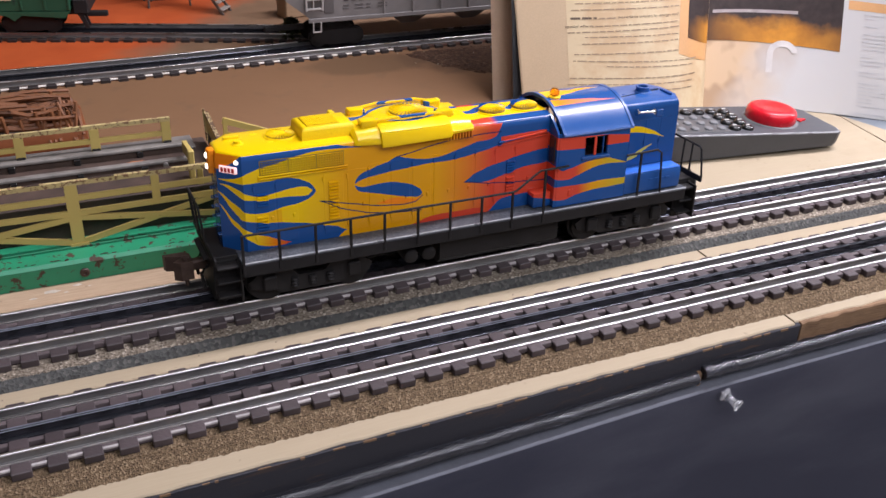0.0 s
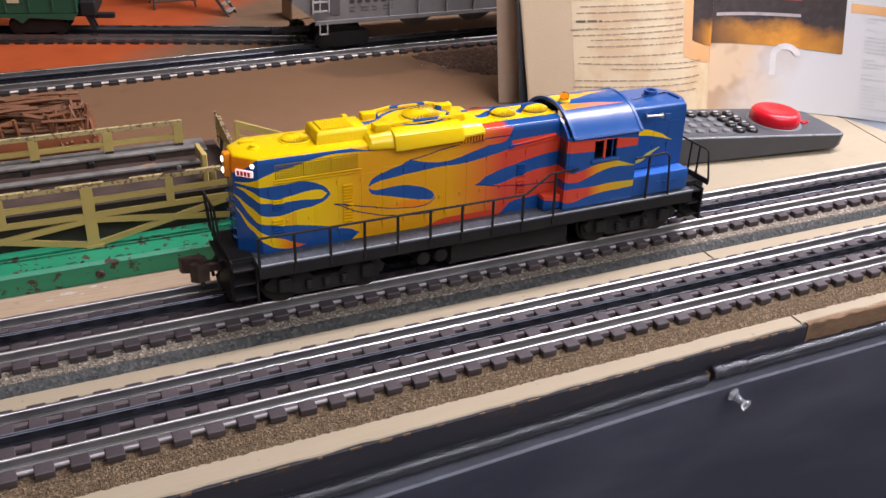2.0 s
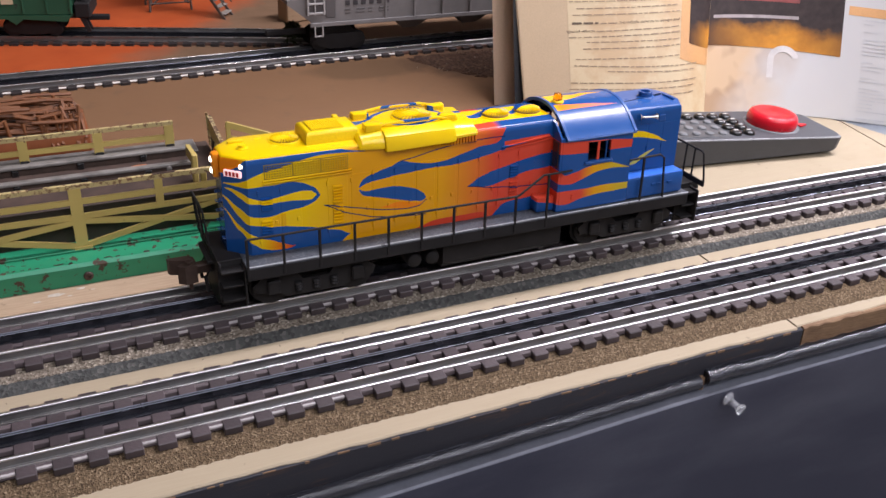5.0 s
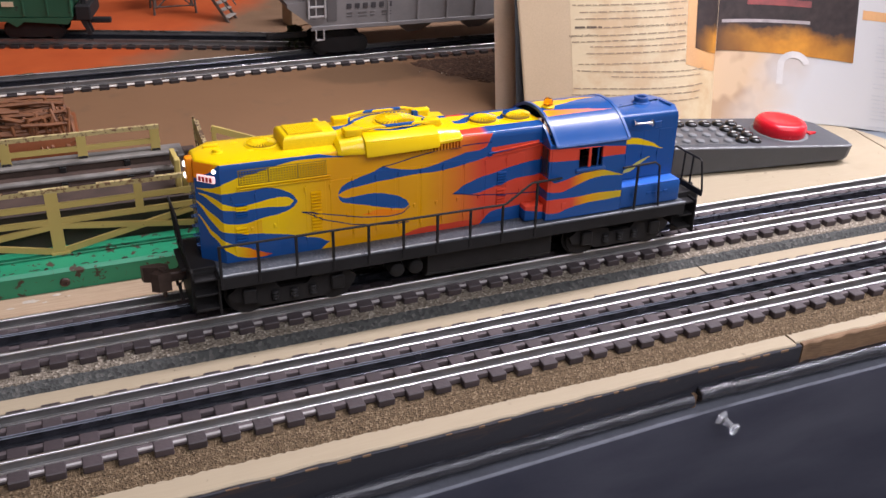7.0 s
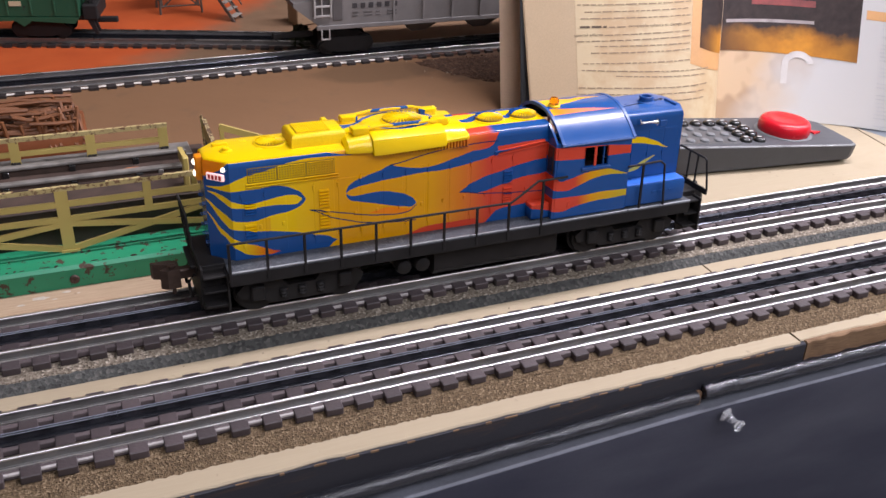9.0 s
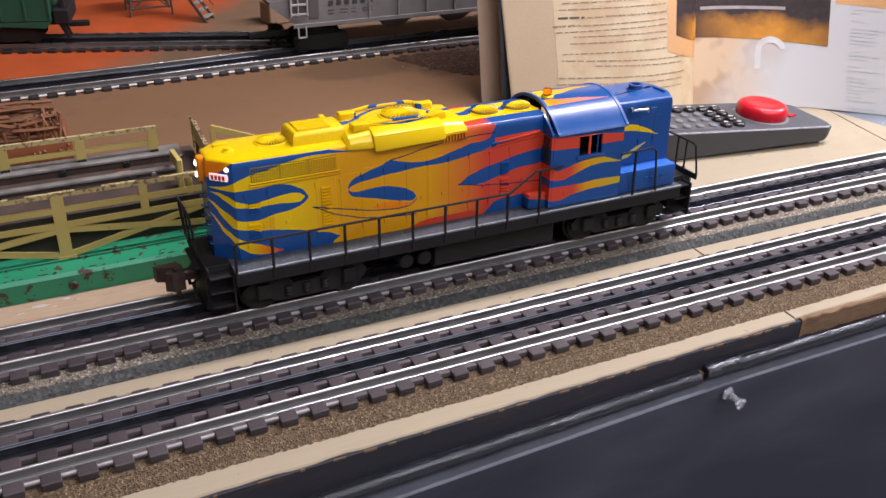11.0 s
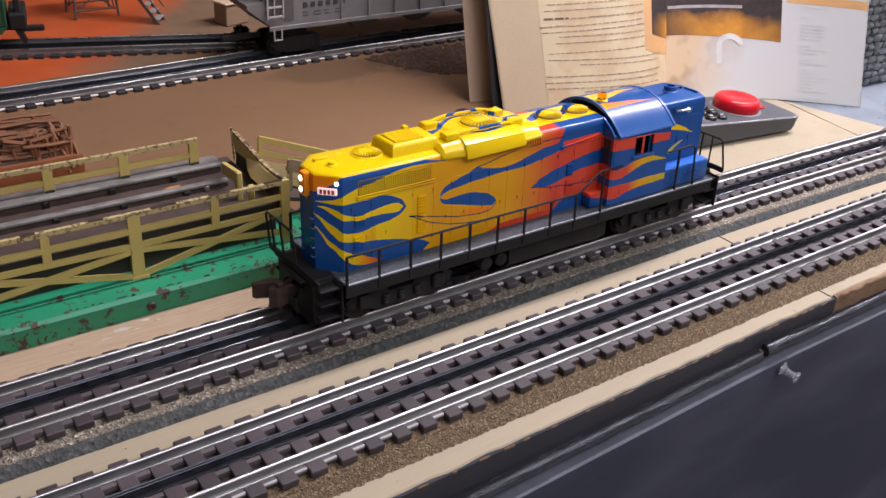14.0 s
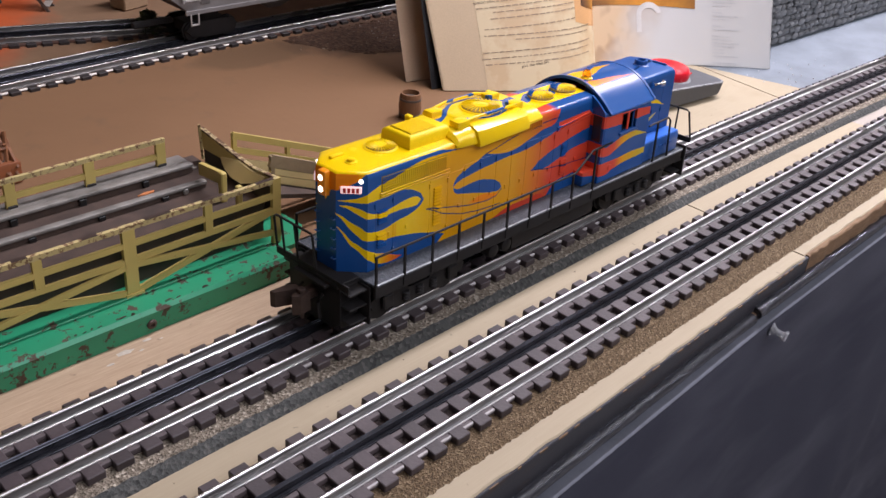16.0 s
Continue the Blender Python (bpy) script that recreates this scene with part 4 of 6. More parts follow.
roof_fan(-126.0, 1.0, 107.9, 8.6, 2.2, M_YELLOW)
roof_fan(-47.0, -1.0, 113.6, 12.0, 2.6, M_ROOF)
roof_fan(10.0, -1.5, 107.9, 8.8, 3.4, M_ROOF)
roof_fan(33.0, -1.5, 107.9, 8.8, 3.4, M_ROOF)
part("nose_cap_bead", lathe([(3.6, 0), (3.6, 0.7), (2.2, 1.0), (2.0, 2.4), (0.1, 2.6)], (-152, -4.5, 108.0), seg=20), M_YELLOW, loco)
part("lift_lug", box(-158, -149, 4.5, 7.2, 107.8, 109.8, 0.6, 2), M_YELLOW, loco)
for x, y in ((-134, -6.5), (-140, 8.5)):
    part("roof_disc", lathe([(2.6, 0), (2.6, 0.5), (2.0, 0.7), (0.1, 0.7)], (x, y, 107.9), seg=20), M_YELLOW, loco)
HATCH = [(106.5, 0), (113.2, 0.5), (114.6, 1.2), (115.4, 2.6)]
hatch = part("roof_hatch", loft([[(-117 + i, -12.8 + i, z), (-85 - i * 0.4, -12.8 + i, z), (-85 - i * 0.4, 11.2 - i, z), (-117 + i, 11.2 - i, z)] for z, i in HATCH]), M_YELLOW, loco, "raised yellow hatch with a screened top")
part("hatch_frame", prism([(-113, -9.3), (-93, -9.3), (-93, 7.7), (-113, 7.7)], 115.1, 115.7, "z"), M_HATCHBACK, hatch)
bm = bmesh.new()
for k in range(17):
    box(-112.6 + k * 1.17, -112.1 + k * 1.17, -8.8, 7.2, 115.7, 116.2, bm=bm)
for k in range(14):
    box(-112.6, -93.4, -8.7 + k * 1.19, -8.2 + k * 1.19, 115.7, 116.15, bm=bm)
tagged(part("screen", bm, M_YELLOW, hatch), kind="stuff")


def blister_ring(x, w, zlow, ztop):
    half = [(w - 1.5, zlow), (w + 0.2, zlow + 0.6), (w + 0.3, zlow + 2.0), (w - 2.2, ztop - 3.0), (w - 6.0, ztop - 0.9), (w - 9.5, ztop)]
    return [(x, -a, b) for a, b in half] + [(x, a, b) for a, b in reversed(half)]


part("brake_blister", loft([blister_ring(*r) for r in ((-88, 20.8, 104.0, 110.5), (-86, 21.8, 104.0, 112.6), (-72.5, 22.6, 103.4, 113.6), (-72.1, 24.6, 102.0, 113.9), (-69, 25.0, 102.0, 114.2), (-29, 25.0, 103.0, 114.2), (-27.4, 24.4, 103.6, 113.8), (-27, 22.8, 104.0, 113.0), (-13, 22.2, 104.5, 112.0), (-11.5, 20.6, 104.5, 109.0))]), M_ROOF, loco, "flared yellow dynamic brake housing")
for x0, x1, y0, y1 in ((-82, -72, -16, -8.5), (-82, -72, 5.5, 13), (-33, -23, -14.5, -7.5), (-33, -23, 5, 12)):
    part("roof_box", box(x0, x1, y0, y1, 112.5, 116.8, 0.7, 2), M_ROOF, loco)
for x in (-92, -22):
    part("roof_edge_lug", box(x, x + 3.5, 14, 18.5, 108, 114.5, 0.6), M_YELLOW, loco)
for side in (-1, 1):
    part("blister_rim", tube([(-82, side * 12.5, 114.4), (-62, side * 14.5, 116.4), (-36, side * 14.5, 116.4), (-22, side * 12.5, 113.6)], 1.0, 8), M_ROOF, loco)

# cab: walls with window openings, curved roof
CW = 31.8


def wall_with_hole(x0, x1, z0, z1, hx0, hx1, hz0, hz1, ya, yb):
    bm = bmesh.new()
    for a, b, c, d in ((x0, hx0, z0, z1), (hx1, x1, z0, z1), (hx0, hx1, z0, hz0), (hx0, hx1, hz1, z1)):
        box(a, b, ya, yb, c, d, bm=bm)
    bmesh.ops.remove_doubles(bm, verts=bm.verts, dist=0.001)
    return bm


def cab_ceiling(y):
    return 97.4 + 16.2 * (1 - min(1.0, abs(y) / 33.0) ** 2.3)


for side in (-1, 1):
    ya, yb = sorted((side * CW, side * (CW - 1.6)))
    wall = part("cab_side", wall_with_hole(43.6, 96, 48.6, 98.2, 62.5, 79.5, 81, 94, ya, yb), M_CAB, loco)
    part("window_sill", box(60.5, 81.5, *sorted((side * (CW - 0.5), side * (CW + 1.4))), 78.8, 80.8, 0.4), M_BLUE, wall, "blue sill")
    part("window_post", box(69.8, 71.6, *sorted((side * (CW - 1.4), side * (CW - 0.3))), 81, 94, 0.2), M_RED, wall, "red sash post")
    part("window_post", box(76.2, 77.0, *sorted((side * (CW - 1.4), side * (CW - 0.3))), 81, 94, 0.2), M_BLUE, wall)
    part("window_rim", tube([(62.5, side * (CW + 0.1), 81), (62.5, side * (CW + 0.1), 94), (79.5, side * (CW + 0.1), 94), (79.5, side * (CW + 0.1), 81)], 0.4, 5), M_CAB, wall)
    part("hatch_plate", box(52.5, 56, *sorted((side * CW, side * (CW + 0.5))), 55.5, 59.5, 0.2), M_CAB, wall)
    # ends of the cab beside the hood
    for x0, x1, nm in ((42, 43.5, "cab_front"), (94.4, 96, "cab_back")):
        n = 8
        ys = [side * (HW - 1 + (CW - 0.2 - HW + 1) * k / n) for k in range(n + 1)]
        prof = [(y, cab_ceiling(y) - 1.0) for y in ys]
        bm = prism([(ys[0], 48.6)] + prof + [(ys[-1], 48.6)], x0, x1)
        end = part(nm, bm, M_CAB, loco)
        if nm == "cab_front":
            part("window_pane", box(41.3, 42.2, *sorted((side * 22.8, side * 29.8)), 78, 95.5, 0.3), M_GLASS, end, "dark front window")
    part("step_box", box(29, 42, *sorted((side * (HW - 0.5), side * 28.6)), 48.6, 58.8, 1.2, 2), M_CAB, loco, "red and blue equipment box")
    part("battery_box", box(96.4, 142, *sorted((side * (HW - 0.5), side * (CW - 0.4))), 48.6, 62.6, 1.0, 2), M_BLUE, loco, "blue full-width equipment box")
    part("box_lid", box(97, 141.4, *sorted((side * HW, side * (CW - 0.8))), 62.4, 63.6, 0.5), M_LIGHTBLUE, loco, "bright blue lid")
    part("box_louvre", (lambda bm: [box(116 + 4.4 * k, 119 + 4.4 * k, *sorted((side * (CW - 0.5), side * (CW + 0.3))), 56.4, 57.6, bm=bm) for k in range(4)] and bm)(bmesh.new()), M_BLUE, loco)
part("cab_inside", box(45, 94, -29, 29, 49, 78), M_GLASS, loco)
top, under = [], []
for k in range(33):
    y = -33.6 + 67.2 * k / 32
    top.append((y, cab_ceiling(y) + 0.6))
    under.append((y * 0.985, cab_ceiling(y) - 1.0))
croof = part("cab_roof", prism(top + under[::-1], 45.6, 97.0), M_CABROOF, loco, "curved blue cab roof with flame tips")
part("roof_bead", prism([(y * 1.012, z + 0.35) for y, z in top] + under[::-1], 45.0, 47.0), M_BLUE, croof)
part("roof_bead", prism([(y * 1.012, z + 0.35) for y, z in top] + under[::-1], 95.6, 97.6), M_BLUE, croof)
for side in (-1, 1):
    part("gutter", tube([(45.4, side * 33.3, 97.2), (97.2, side * 33.3, 97.2)], 0.7, 6), M_BLUE, croof)
beacon = part("beacon_base", lathe([(4.0, 0), (4.0, 1.0), (3.0, 1.6), (0.1, 1.6)], (53.0, -5.5, 113.4), seg=20), M_YELLOW, loco, "roof beacon, unlit")
part("lens", lathe([(2.9, 0), (2.9, 3.0), (2.2, 4.4), (0.1, 4.8)], (53.0, -5.5, 115.0), seg=20), M_BEACON, beacon, "amber lens")

# short hood fittings
part("stack", lathe([(6.2, 0), (6.2, 0.8), (4.8, 1.4), (4.4, 3.2), (4.9, 3.6), (4.6, 4.4), (3.2, 4.3), (3.0, 2.0), (0.1, 2.0)], (125, -1.0, 107.9), seg=28), M_BLUE, loco, "round blue stack")
part("roof_bar", tube([(140, -13, 108.4), (139, -2, 108.8)], 0.8, 6), M_BLUE, loco)
horn = part("horn", lathe([(2.2, 0), (1.3, 1.0), (0.8, 3.5), (0.7, 12), (0.9, 14)], (118, -25.6, 102.6), (-1, 0, 0.06), 16), M_CHROME, loco, "silver horn")
part("horn_bracket", tube([(109, -25.6, 102.9), (109, -HW + 0.3, 102.5)], 0.8, 6), M_CHROME, horn)
part("bell", lathe([(2.4, 0), (2.0, 1.0), (1.0, 2.4), (0.1, 2.8)], (104, -25.4, 103.6), (1, 0, 0), 14), M_CHROME, horn)
part("door_plate", box(124, 129, -HW - 0.6, -HW, 97, 101.5, 0.3), M_BLUE, loco)

# frame, deck, steps
part("deck", box(-160.5, 146, -DW, DW, 46.2, 47.9, 0.3), M_DECK, loco, "grey tread walkway")
for side in (-1, 1):
    part("deck_edge", box(-160.5, 146, *sorted((side * (DW - 0.8), side * (DW + 0.3))), 47.1, 48.3, 0.3), M_SILL, loco, "thin deck edge with a painted highlight")
    part("side_sill", box(-160.5, 146, *sorted((side * (DW - 2.0), side * (DW - 0.3))), 39, 47.0, 0.3), M_FRAME, loco)
part("underframe", box(-172, 156, -20, 20, 38, 46.4, 0.6), M_FRAME, loco)
for s, x0, x1 in ((-1, -176, -160), (1, 146, 160)):
    part("platform", box(x0, x1, -21, 21, 45.5, 48.2, 0.4), M_FRAME, loco)
    xp = -175 if s < 0 else 160
    pilot = part("pilot", prism([(-22, 46), (22, 46), (22, 24), (16, 18.5), (-16, 18.5), (-22, 24)], *sorted((xp, xp - s * 2.2))), M_FRAME, loco)
    part("drop_step", box(*sorted((xp - s * 1, xp + s * 4)), -14, 14, 44, 46, 0.4), M_FRAME, pilot)
    for side in (-1, 1):
        part("hose", tube([(xp + s * 1, side * 9, 38), (xp + s * 5, side * 9, 34), (xp + s * 4, side * 9.5, 24)], 1.1, 6), M_FRAME, pilot)
        xa, xb = (-174, -161) if s < 0 else (147, 158)
        for z in (25, 34, 43):
            part("step", box(xa, xb, *sorted((side * 21, side * 29.0)), z, z + 1.4, 0.3), M_FRAME, loco)
        # added inner wall that keeps the step well dark
        part("step_back", box(xa, xb, *sorted((side * 19.8, side * 21.2)), 20, 46, 0.3), M_FRAME, loco)
        part("step_side", box(xb - 0.6, xb + 0.6, *sorted((side * 21, side * 31)), 22, 46, 0.3), M_FRAME, loco)
for s in (-1, 1):
    # knuckle coupler
    x = -176 if s < 0 else 160
    metal = M_RUST if s < 0 else M_FRAME
    coupler = part("coupler", box(*sorted((x - s * 6, x + s * 11)), -3, 3, 33, 39, 0.8), metal, loco, "brownish knuckle coupler" if s < 0 else "")
    part("knuckle", prism([(x + s * 8, -8), (x + s * 15, -9), (x + s * 19, -6), (x + s * 16, -3), (x + s * 13, -2.5), (x + s * 8, 0)], 30.5, 42, "z"), metal, coupler)
    part("guard_arm", prism([(x + s * 8, 0.5), (x + s * 13, 1.5), (x + s * 22, 5), (x + s * 23, 8), (x + s * 12, 8), (x + s * 8, 5)], 31.5, 41, "z"), metal, coupler)
    part("pin", lathe([(1.2, 0), (1.2, 17), (2.2, 17.2), (2.2, 18.5), (0.1, 19)], (x + s * 12, -5.5, 26), seg=12), metal, coupler)
part("fuel_tank", prism([(-24, 22), (-20, 18), (20, 18), (24, 22), (24, 38), (-24, 38)], -34, 52), M_FRAME, loco)
for side in (-1, 1):
    for x in (-54.5, -42.5):
        part("air_tank", lathe([(0.1, 0.6), (3.0, 0.4), (4.4, -0.4), (4.9, -2), (4.9, -14)], (x, side * 27, 29), (0, side, 0), 20), M_FRAME, loco)


def truck(x):
    bogie = part("truck", box(x - 34, x + 34, -14, 14, 22, 36, 1.0), M_FRAME, loco)
    for side in (-1, 1):
        prof = [(-38, 30), (-33, 34), (-12, 35), (-8, 30), (8, 30), (12, 35), (33, 34), (38, 30), (36, 25), (24, 24), (18, 20), (-18, 20), (-24, 24), (-36, 25)]
        part("side_frame", prism([(x + a, b) for a, b in prof], *sorted((side * 21.5, side * 25.0)), "y"), M_FRAME, bogie)
        for dx in (-26, 26):
            part("journal_box", box(x + dx - 4, x + dx + 4, *sorted((side * 24.8, side * 28)), 24, 33, 0.8), M_FRAME, bogie)
            part("wheel", lathe([(0.1, 0), (11.5, 0), (11.5, 3.4), (13.0, 3.6), (13.0, 4.8), (0.1, 4.8)], (x + dx, side * 20.2, 26.1), (0, -side, 0), 28), M_FRAME, bogie)
        for dx in (-11, 0, 11):
            part("spring", lathe([(2.0, 0), (2.6, 1), (2.0, 2), (2.6, 3), (2.0, 4), (2.6, 5), (2.0, 6)], (x + dx, side * 25.6, 23), seg=12), M_FRAME, bogie)
    return bogie


truck(-118)
truck(103)

# railings
POSTS = (-160, -139, -117.5, -96.2, -75, -53.6, -32.2, -10.8, 10.6)
for side in (-1, 1):
    y = side * (DW - 0.2)
    run = part("side_railing", tube([(-160, y, 65.4), (11, y, 65.4), (13, y, 66.0), (29.5, y, 77), (50, y, 77.4)], 0.75, 7), M_FRAME, loco, "thin black handrail")
    for x in POSTS:
        part("post", box(x - 0.8, x + 0.8, y - 0.6, y + 0.6, 41, 65.8, 0.2), M_FRAME, run)
    part("post", box(32.6, 34.2, y - 0.6, y + 0.6, 41, 77.2, 0.2), M_FRAME, run)
    rail2 = part("rear_railing", tube([(94, y, 78.3), (118, y, 79.2), (121.5, y, 76.5), (124, y, 48)], 0.75, 7), M_FRAME, loco)
    part("post", box(104.6, 106.2, y - 0.6, y + 0.6, 48, 78.8, 0.2), M_FRAME, rail2)
r = part("end_railing", tube([(-174.8, -2, 47), (-177, -2, 70), (-177, -1, 72), (-177, 30, 72), (-176.4, 33, 70), (-174.8, 33.5, 50)], 0.75, 7), M_FRAME, loco)
for f in (14, 26):
    part("post", tube([(-174.8, f, 46), (-176.9, f, 72)], 0.7, 6), M_FRAME, r)
part("kick_plate", box(-175.4, -174.2, -29.5, 33.5, 46, 50.5, 0.2), M_FRAME, r)
x = 161.0
for side, inner in ((-1, 5.0), (1, -9.0)):
    r = part("end_railing", tube([(x, -side * inner, 48), (x + 0.6, -side * inner, 70.5), (x + 0.8, -side * (inner - 2), 72), (x + 0.8, side * 24.5, 72.2), (x + 0.6, side * 26.4, 71), (x, side * 31.0, 52), (x - 0.4, side * 31.2, 49)], 0.75, 7), M_FRAME, loco)
    for f in (8, 17):
        part("post", tube([(x, side * f, 48), (x + 0.7, side * f, 72)], 0.7, 6), M_FRAME, r)
    part("kick_plate", box(x - 0.8, x + 0.4, *sorted((-side * inner, side * 31.4)), 48.2, 52.2, 0.2), M_FRAME, r)

# ---- cattle pen beside the track ----
pen = thing("toy_cattle_pen", label="chipped cream fenced toy cattle pen on a green metal base", category="toy stockyard")
BASE = [(154.0, 0.3), (153.4, 13.5), (155.2, 15.6), (158, 16.0), (268, 16.0), (268, 0.3)]
base = part("base", prism(BASE, -640, -141), M_GREEN, pen, "chipped green enamelled metal base")
part("base_end", loft([[(-141, y, z) for y, z in BASE], [(-138.8, 158 + (y - 154) * 0.93, 0.3 + z * 0.93) for y, z in BASE]]), M_GREEN, base)
part("base_flange", prism([(-150, 163), (-131, 164), (-114, 181), (-116, 214), (-150, 214)], 13.2, 16.2, "z"), M_GREEN, base)
part("base_lip", box(-640, -150, 169.5, 268, 16, 17.4, 0.4), M_GREEN, base)
for x in (-241, -452):
    part("bolt", lathe([(3.1, 0), (3.1, 0.6), (2.4, 1.4), (1.2, 1.5), (1.0, 0.6), (0.1, 0.6)], (x, 153.7, 6.5), (0, -1, 0), 18), M_RUST, base, "rusty eyelet bolt")


def fence_bar(p, q, width, parent, material=None, depth=2.2, name="rail"):
    return part(name, bar(p, q, width, depth), material or M_CREAM, parent, smooth=0)


# near fence: big posts, half posts, rails and flat crosses
Y = 172.0
near = part("near_fence", bar((-640, Y, 60.6), (-139.5, Y, 60.6), 3.0, 2.6), M_CREAMCHIP, pen, "chipped cream top rail of the pen fence", smooth=0)
for xb in (-241.0, -444.0):
    fence_bar((xb, Y, 17), (xb, Y, 59.5), 7.5, near, name="post", depth=2.8)
    fence_bar((xb - 5, Y - 0.8, 17.6), (xb + 6, Y - 0.8, 17.6), 2.4, near, name="post_foot", depth=3.0)
    for s in (-1, 1):
        fence_bar((xb + s * 51, Y, 41), (xb + s * 51, Y, 59.5), 5.0, near, name="half_post", depth=2.5)
        fence_bar((xb + s * 3, Y + 0.3, 18.8), (xb + s * 103, Y + 0.3, 41), 3.6, near, name="brace")
        fence_bar((xb + s * 3, Y - 0.3, 36.5), (xb + s * 103, Y - 0.3, 24), 3.6, near, name="brace")
        fence_bar((xb, Y, 50.0), (xb + s * 102, Y, 50.4), 3.5, near)
        fence_bar((xb, Y, 39.6), (xb + s * 102, Y, 40.6), 3.5, near)
for xb in (-141.5, -345):
    fence_bar((xb, Y, 17), (xb, Y, 62), 6.0, near, name="post", depth=2.8)
for x in range(-600, -150, 37):
    rnd = random.Random(x)
    fence_bar((x, Y + 0.2, 62.0), (x + rnd.uniform(6, 20), Y + 0.2, 62.1), 0.7, near, M_RUST, 2.7, "chip")

rnd = random.Random(77)
for k in range(80):
    x, w, d = rnd.uniform(-600, -145), rnd.uniform(0.5, 2.6), rnd.uniform(0.4, 1.6)
    z = 16.0 if k % 3 else 17.4
    y = 155.6 + rnd.uniform(0, 1.2) if k % 3 else 170.3 + rnd.uniform(0, 1.0)
    outline = [(x - w, y), (x - 0.4 * w, y - 0.25 * d), (x + 0.5 * w, y), (x + w, y + 0.2 * d), (x + 0.6 * w, y + d), (x - 0.3 * w, y + 0.7 * d)]
    part("chip", prism(outline, z - 0.7, z + 0.12, "z"), M_RUST, base, "bare rusty chip in the enamel")

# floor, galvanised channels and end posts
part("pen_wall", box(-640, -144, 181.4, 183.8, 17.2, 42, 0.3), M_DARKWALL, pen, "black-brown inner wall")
part("pen_floor", box(-640, -140.5, 184, 268, 36, 41, 0.5), M_BROWNFLOOR, pen, "brown pen floor")
part("litter", prism([(-201, 234), (-196, 232.5), (-190, 233), (-189, 235), (-196, 235.5)], 41.2, 42.2, "z"), M_ORANGESCRAP, pen, "orange plastic scrap")
for y, z, xe in ((245.5, 46.8, -155), (222.0, 45.4, -160)):
    ch = part("channel", box(-640, xe, y - 2.6, y + 2.6, z - 1.2, z + 1.2, 0.7, 2), M_GALV, pen, "grey galvanised guide channel")
    part("channel_web", box(-640, xe, y - 0.8, y + 0.8, 41, z - 1, 0), M_BROWNFLOOR, ch)
    for x in range(-610, -165, 42):
        part("clip", box(x - 2.2, x + 2.2, y - 3.4, y - 0.8, 41, z - 1.4, 0.4), M_KEY, ch)
part("end_rivet", lathe([(2.0, 0), (1.6, 0.8), (0.1, 1.0)], (-176, 218.9, 43.5), (0, -1, 0), 12), M_GALV, pen)
end = part("end_post", box(-163.5, -159.5, 197, 202, 38, 61, 0.8), M_CREAM, pen, "cream swing gate at the channel end")
part("end_board", prism([(198, 61), (198, 53), (224, 50), (224, 58)], -163, -160), M_CREAM, end)
part("end_board", box(-160.5, -156.5, 185, 188, 38, 56, 0.6), M_CREAM, end)

# far fence
YF = 262.0
far = part("far_fence", bar((-640, YF, 60.5), (-164.5, YF, 60.5), 3.0, 2.6), M_CREAMCHIP, pen, "chipped cream far rail", smooth=0)
fence_bar((-640, YF, 50), (-164.5, YF, 50), 3.4, far)
for x in (-168, -217.5, -267, -316.5, -366, -415.5, -465, -514.5):
    fence_bar((x, YF, 43), (x, YF, 59.2), 6.4, far, name="post", depth=2.9)
    part("post_clip", box(x - 3, x + 3, YF - 2.4, YF + 1.2, 41, 44.6, 0.3), M_KEY, far)
part("far_ledge", box(-640, -150, 247, 270, 41, 43.0, 0.6), M_GALV, pen, "worn grey ledge")

# gate at the end and the ramp with its sloping fences
gate = part("gate", prism([(258, 64), (255, 50.3), (228, 51.2), (205, 50), (183, 54), (175, 56), (175, 60), (198, 57.8), (212, 58.5), (230, 60.8)], -139.8, -137.6, "x"), M_CREAM, pen, "cream end gate with a chipped top edge")
part("gate_edge", loft([[(-140.2, y, z), (-140.2, y, z + 1.5), (-137.3, y, z + 1.5), (-137.3, y, z)] for y, z in ((258, 63.2), (230, 60.0), (212, 57.7), (198, 57.0), (175, 59.2))]), M_EDGECHIP, gate, "chipped dark edge")
part("torn_flap", loft([[(x0, y0, z0), (x0 + 0.9, y0, z0 + 0.3), (x1 + 0.9, y1, z1 + 0.3), (x1, y1, z1)] for x0, y0, z0, x1, y1, z1 in ((-141, 233, 52.5, -142, 230, 50.0), (-141, 222, 55.5, -145, 222, 49.0), (-141, 212, 57.8, -147, 212, 47.8), (-141.4, 202, 57.0, -146, 203, 46.8), (-141, 193, 56.4, -143, 192, 50.5), (-141, 185, 57.0, -141.6, 185, 55.0))]), M_PALECREAM, gate, "torn cream flap hanging from the gate")
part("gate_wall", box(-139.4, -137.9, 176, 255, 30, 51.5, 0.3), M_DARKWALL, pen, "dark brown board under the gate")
part("gate_post", tube([(-139.5, 256.5, 42), (-140.5, 257.5, 67)], 1.1, 6), M_CREAMCHIP, pen)
ramp = part("ramp", prism([(-138, 36), (-15, 1.5), (-15, 0.2), (-22, 0.2), (-138, 33)], 203, 229, "y"), M_BROWNFLOOR, pen, "brown ramp")

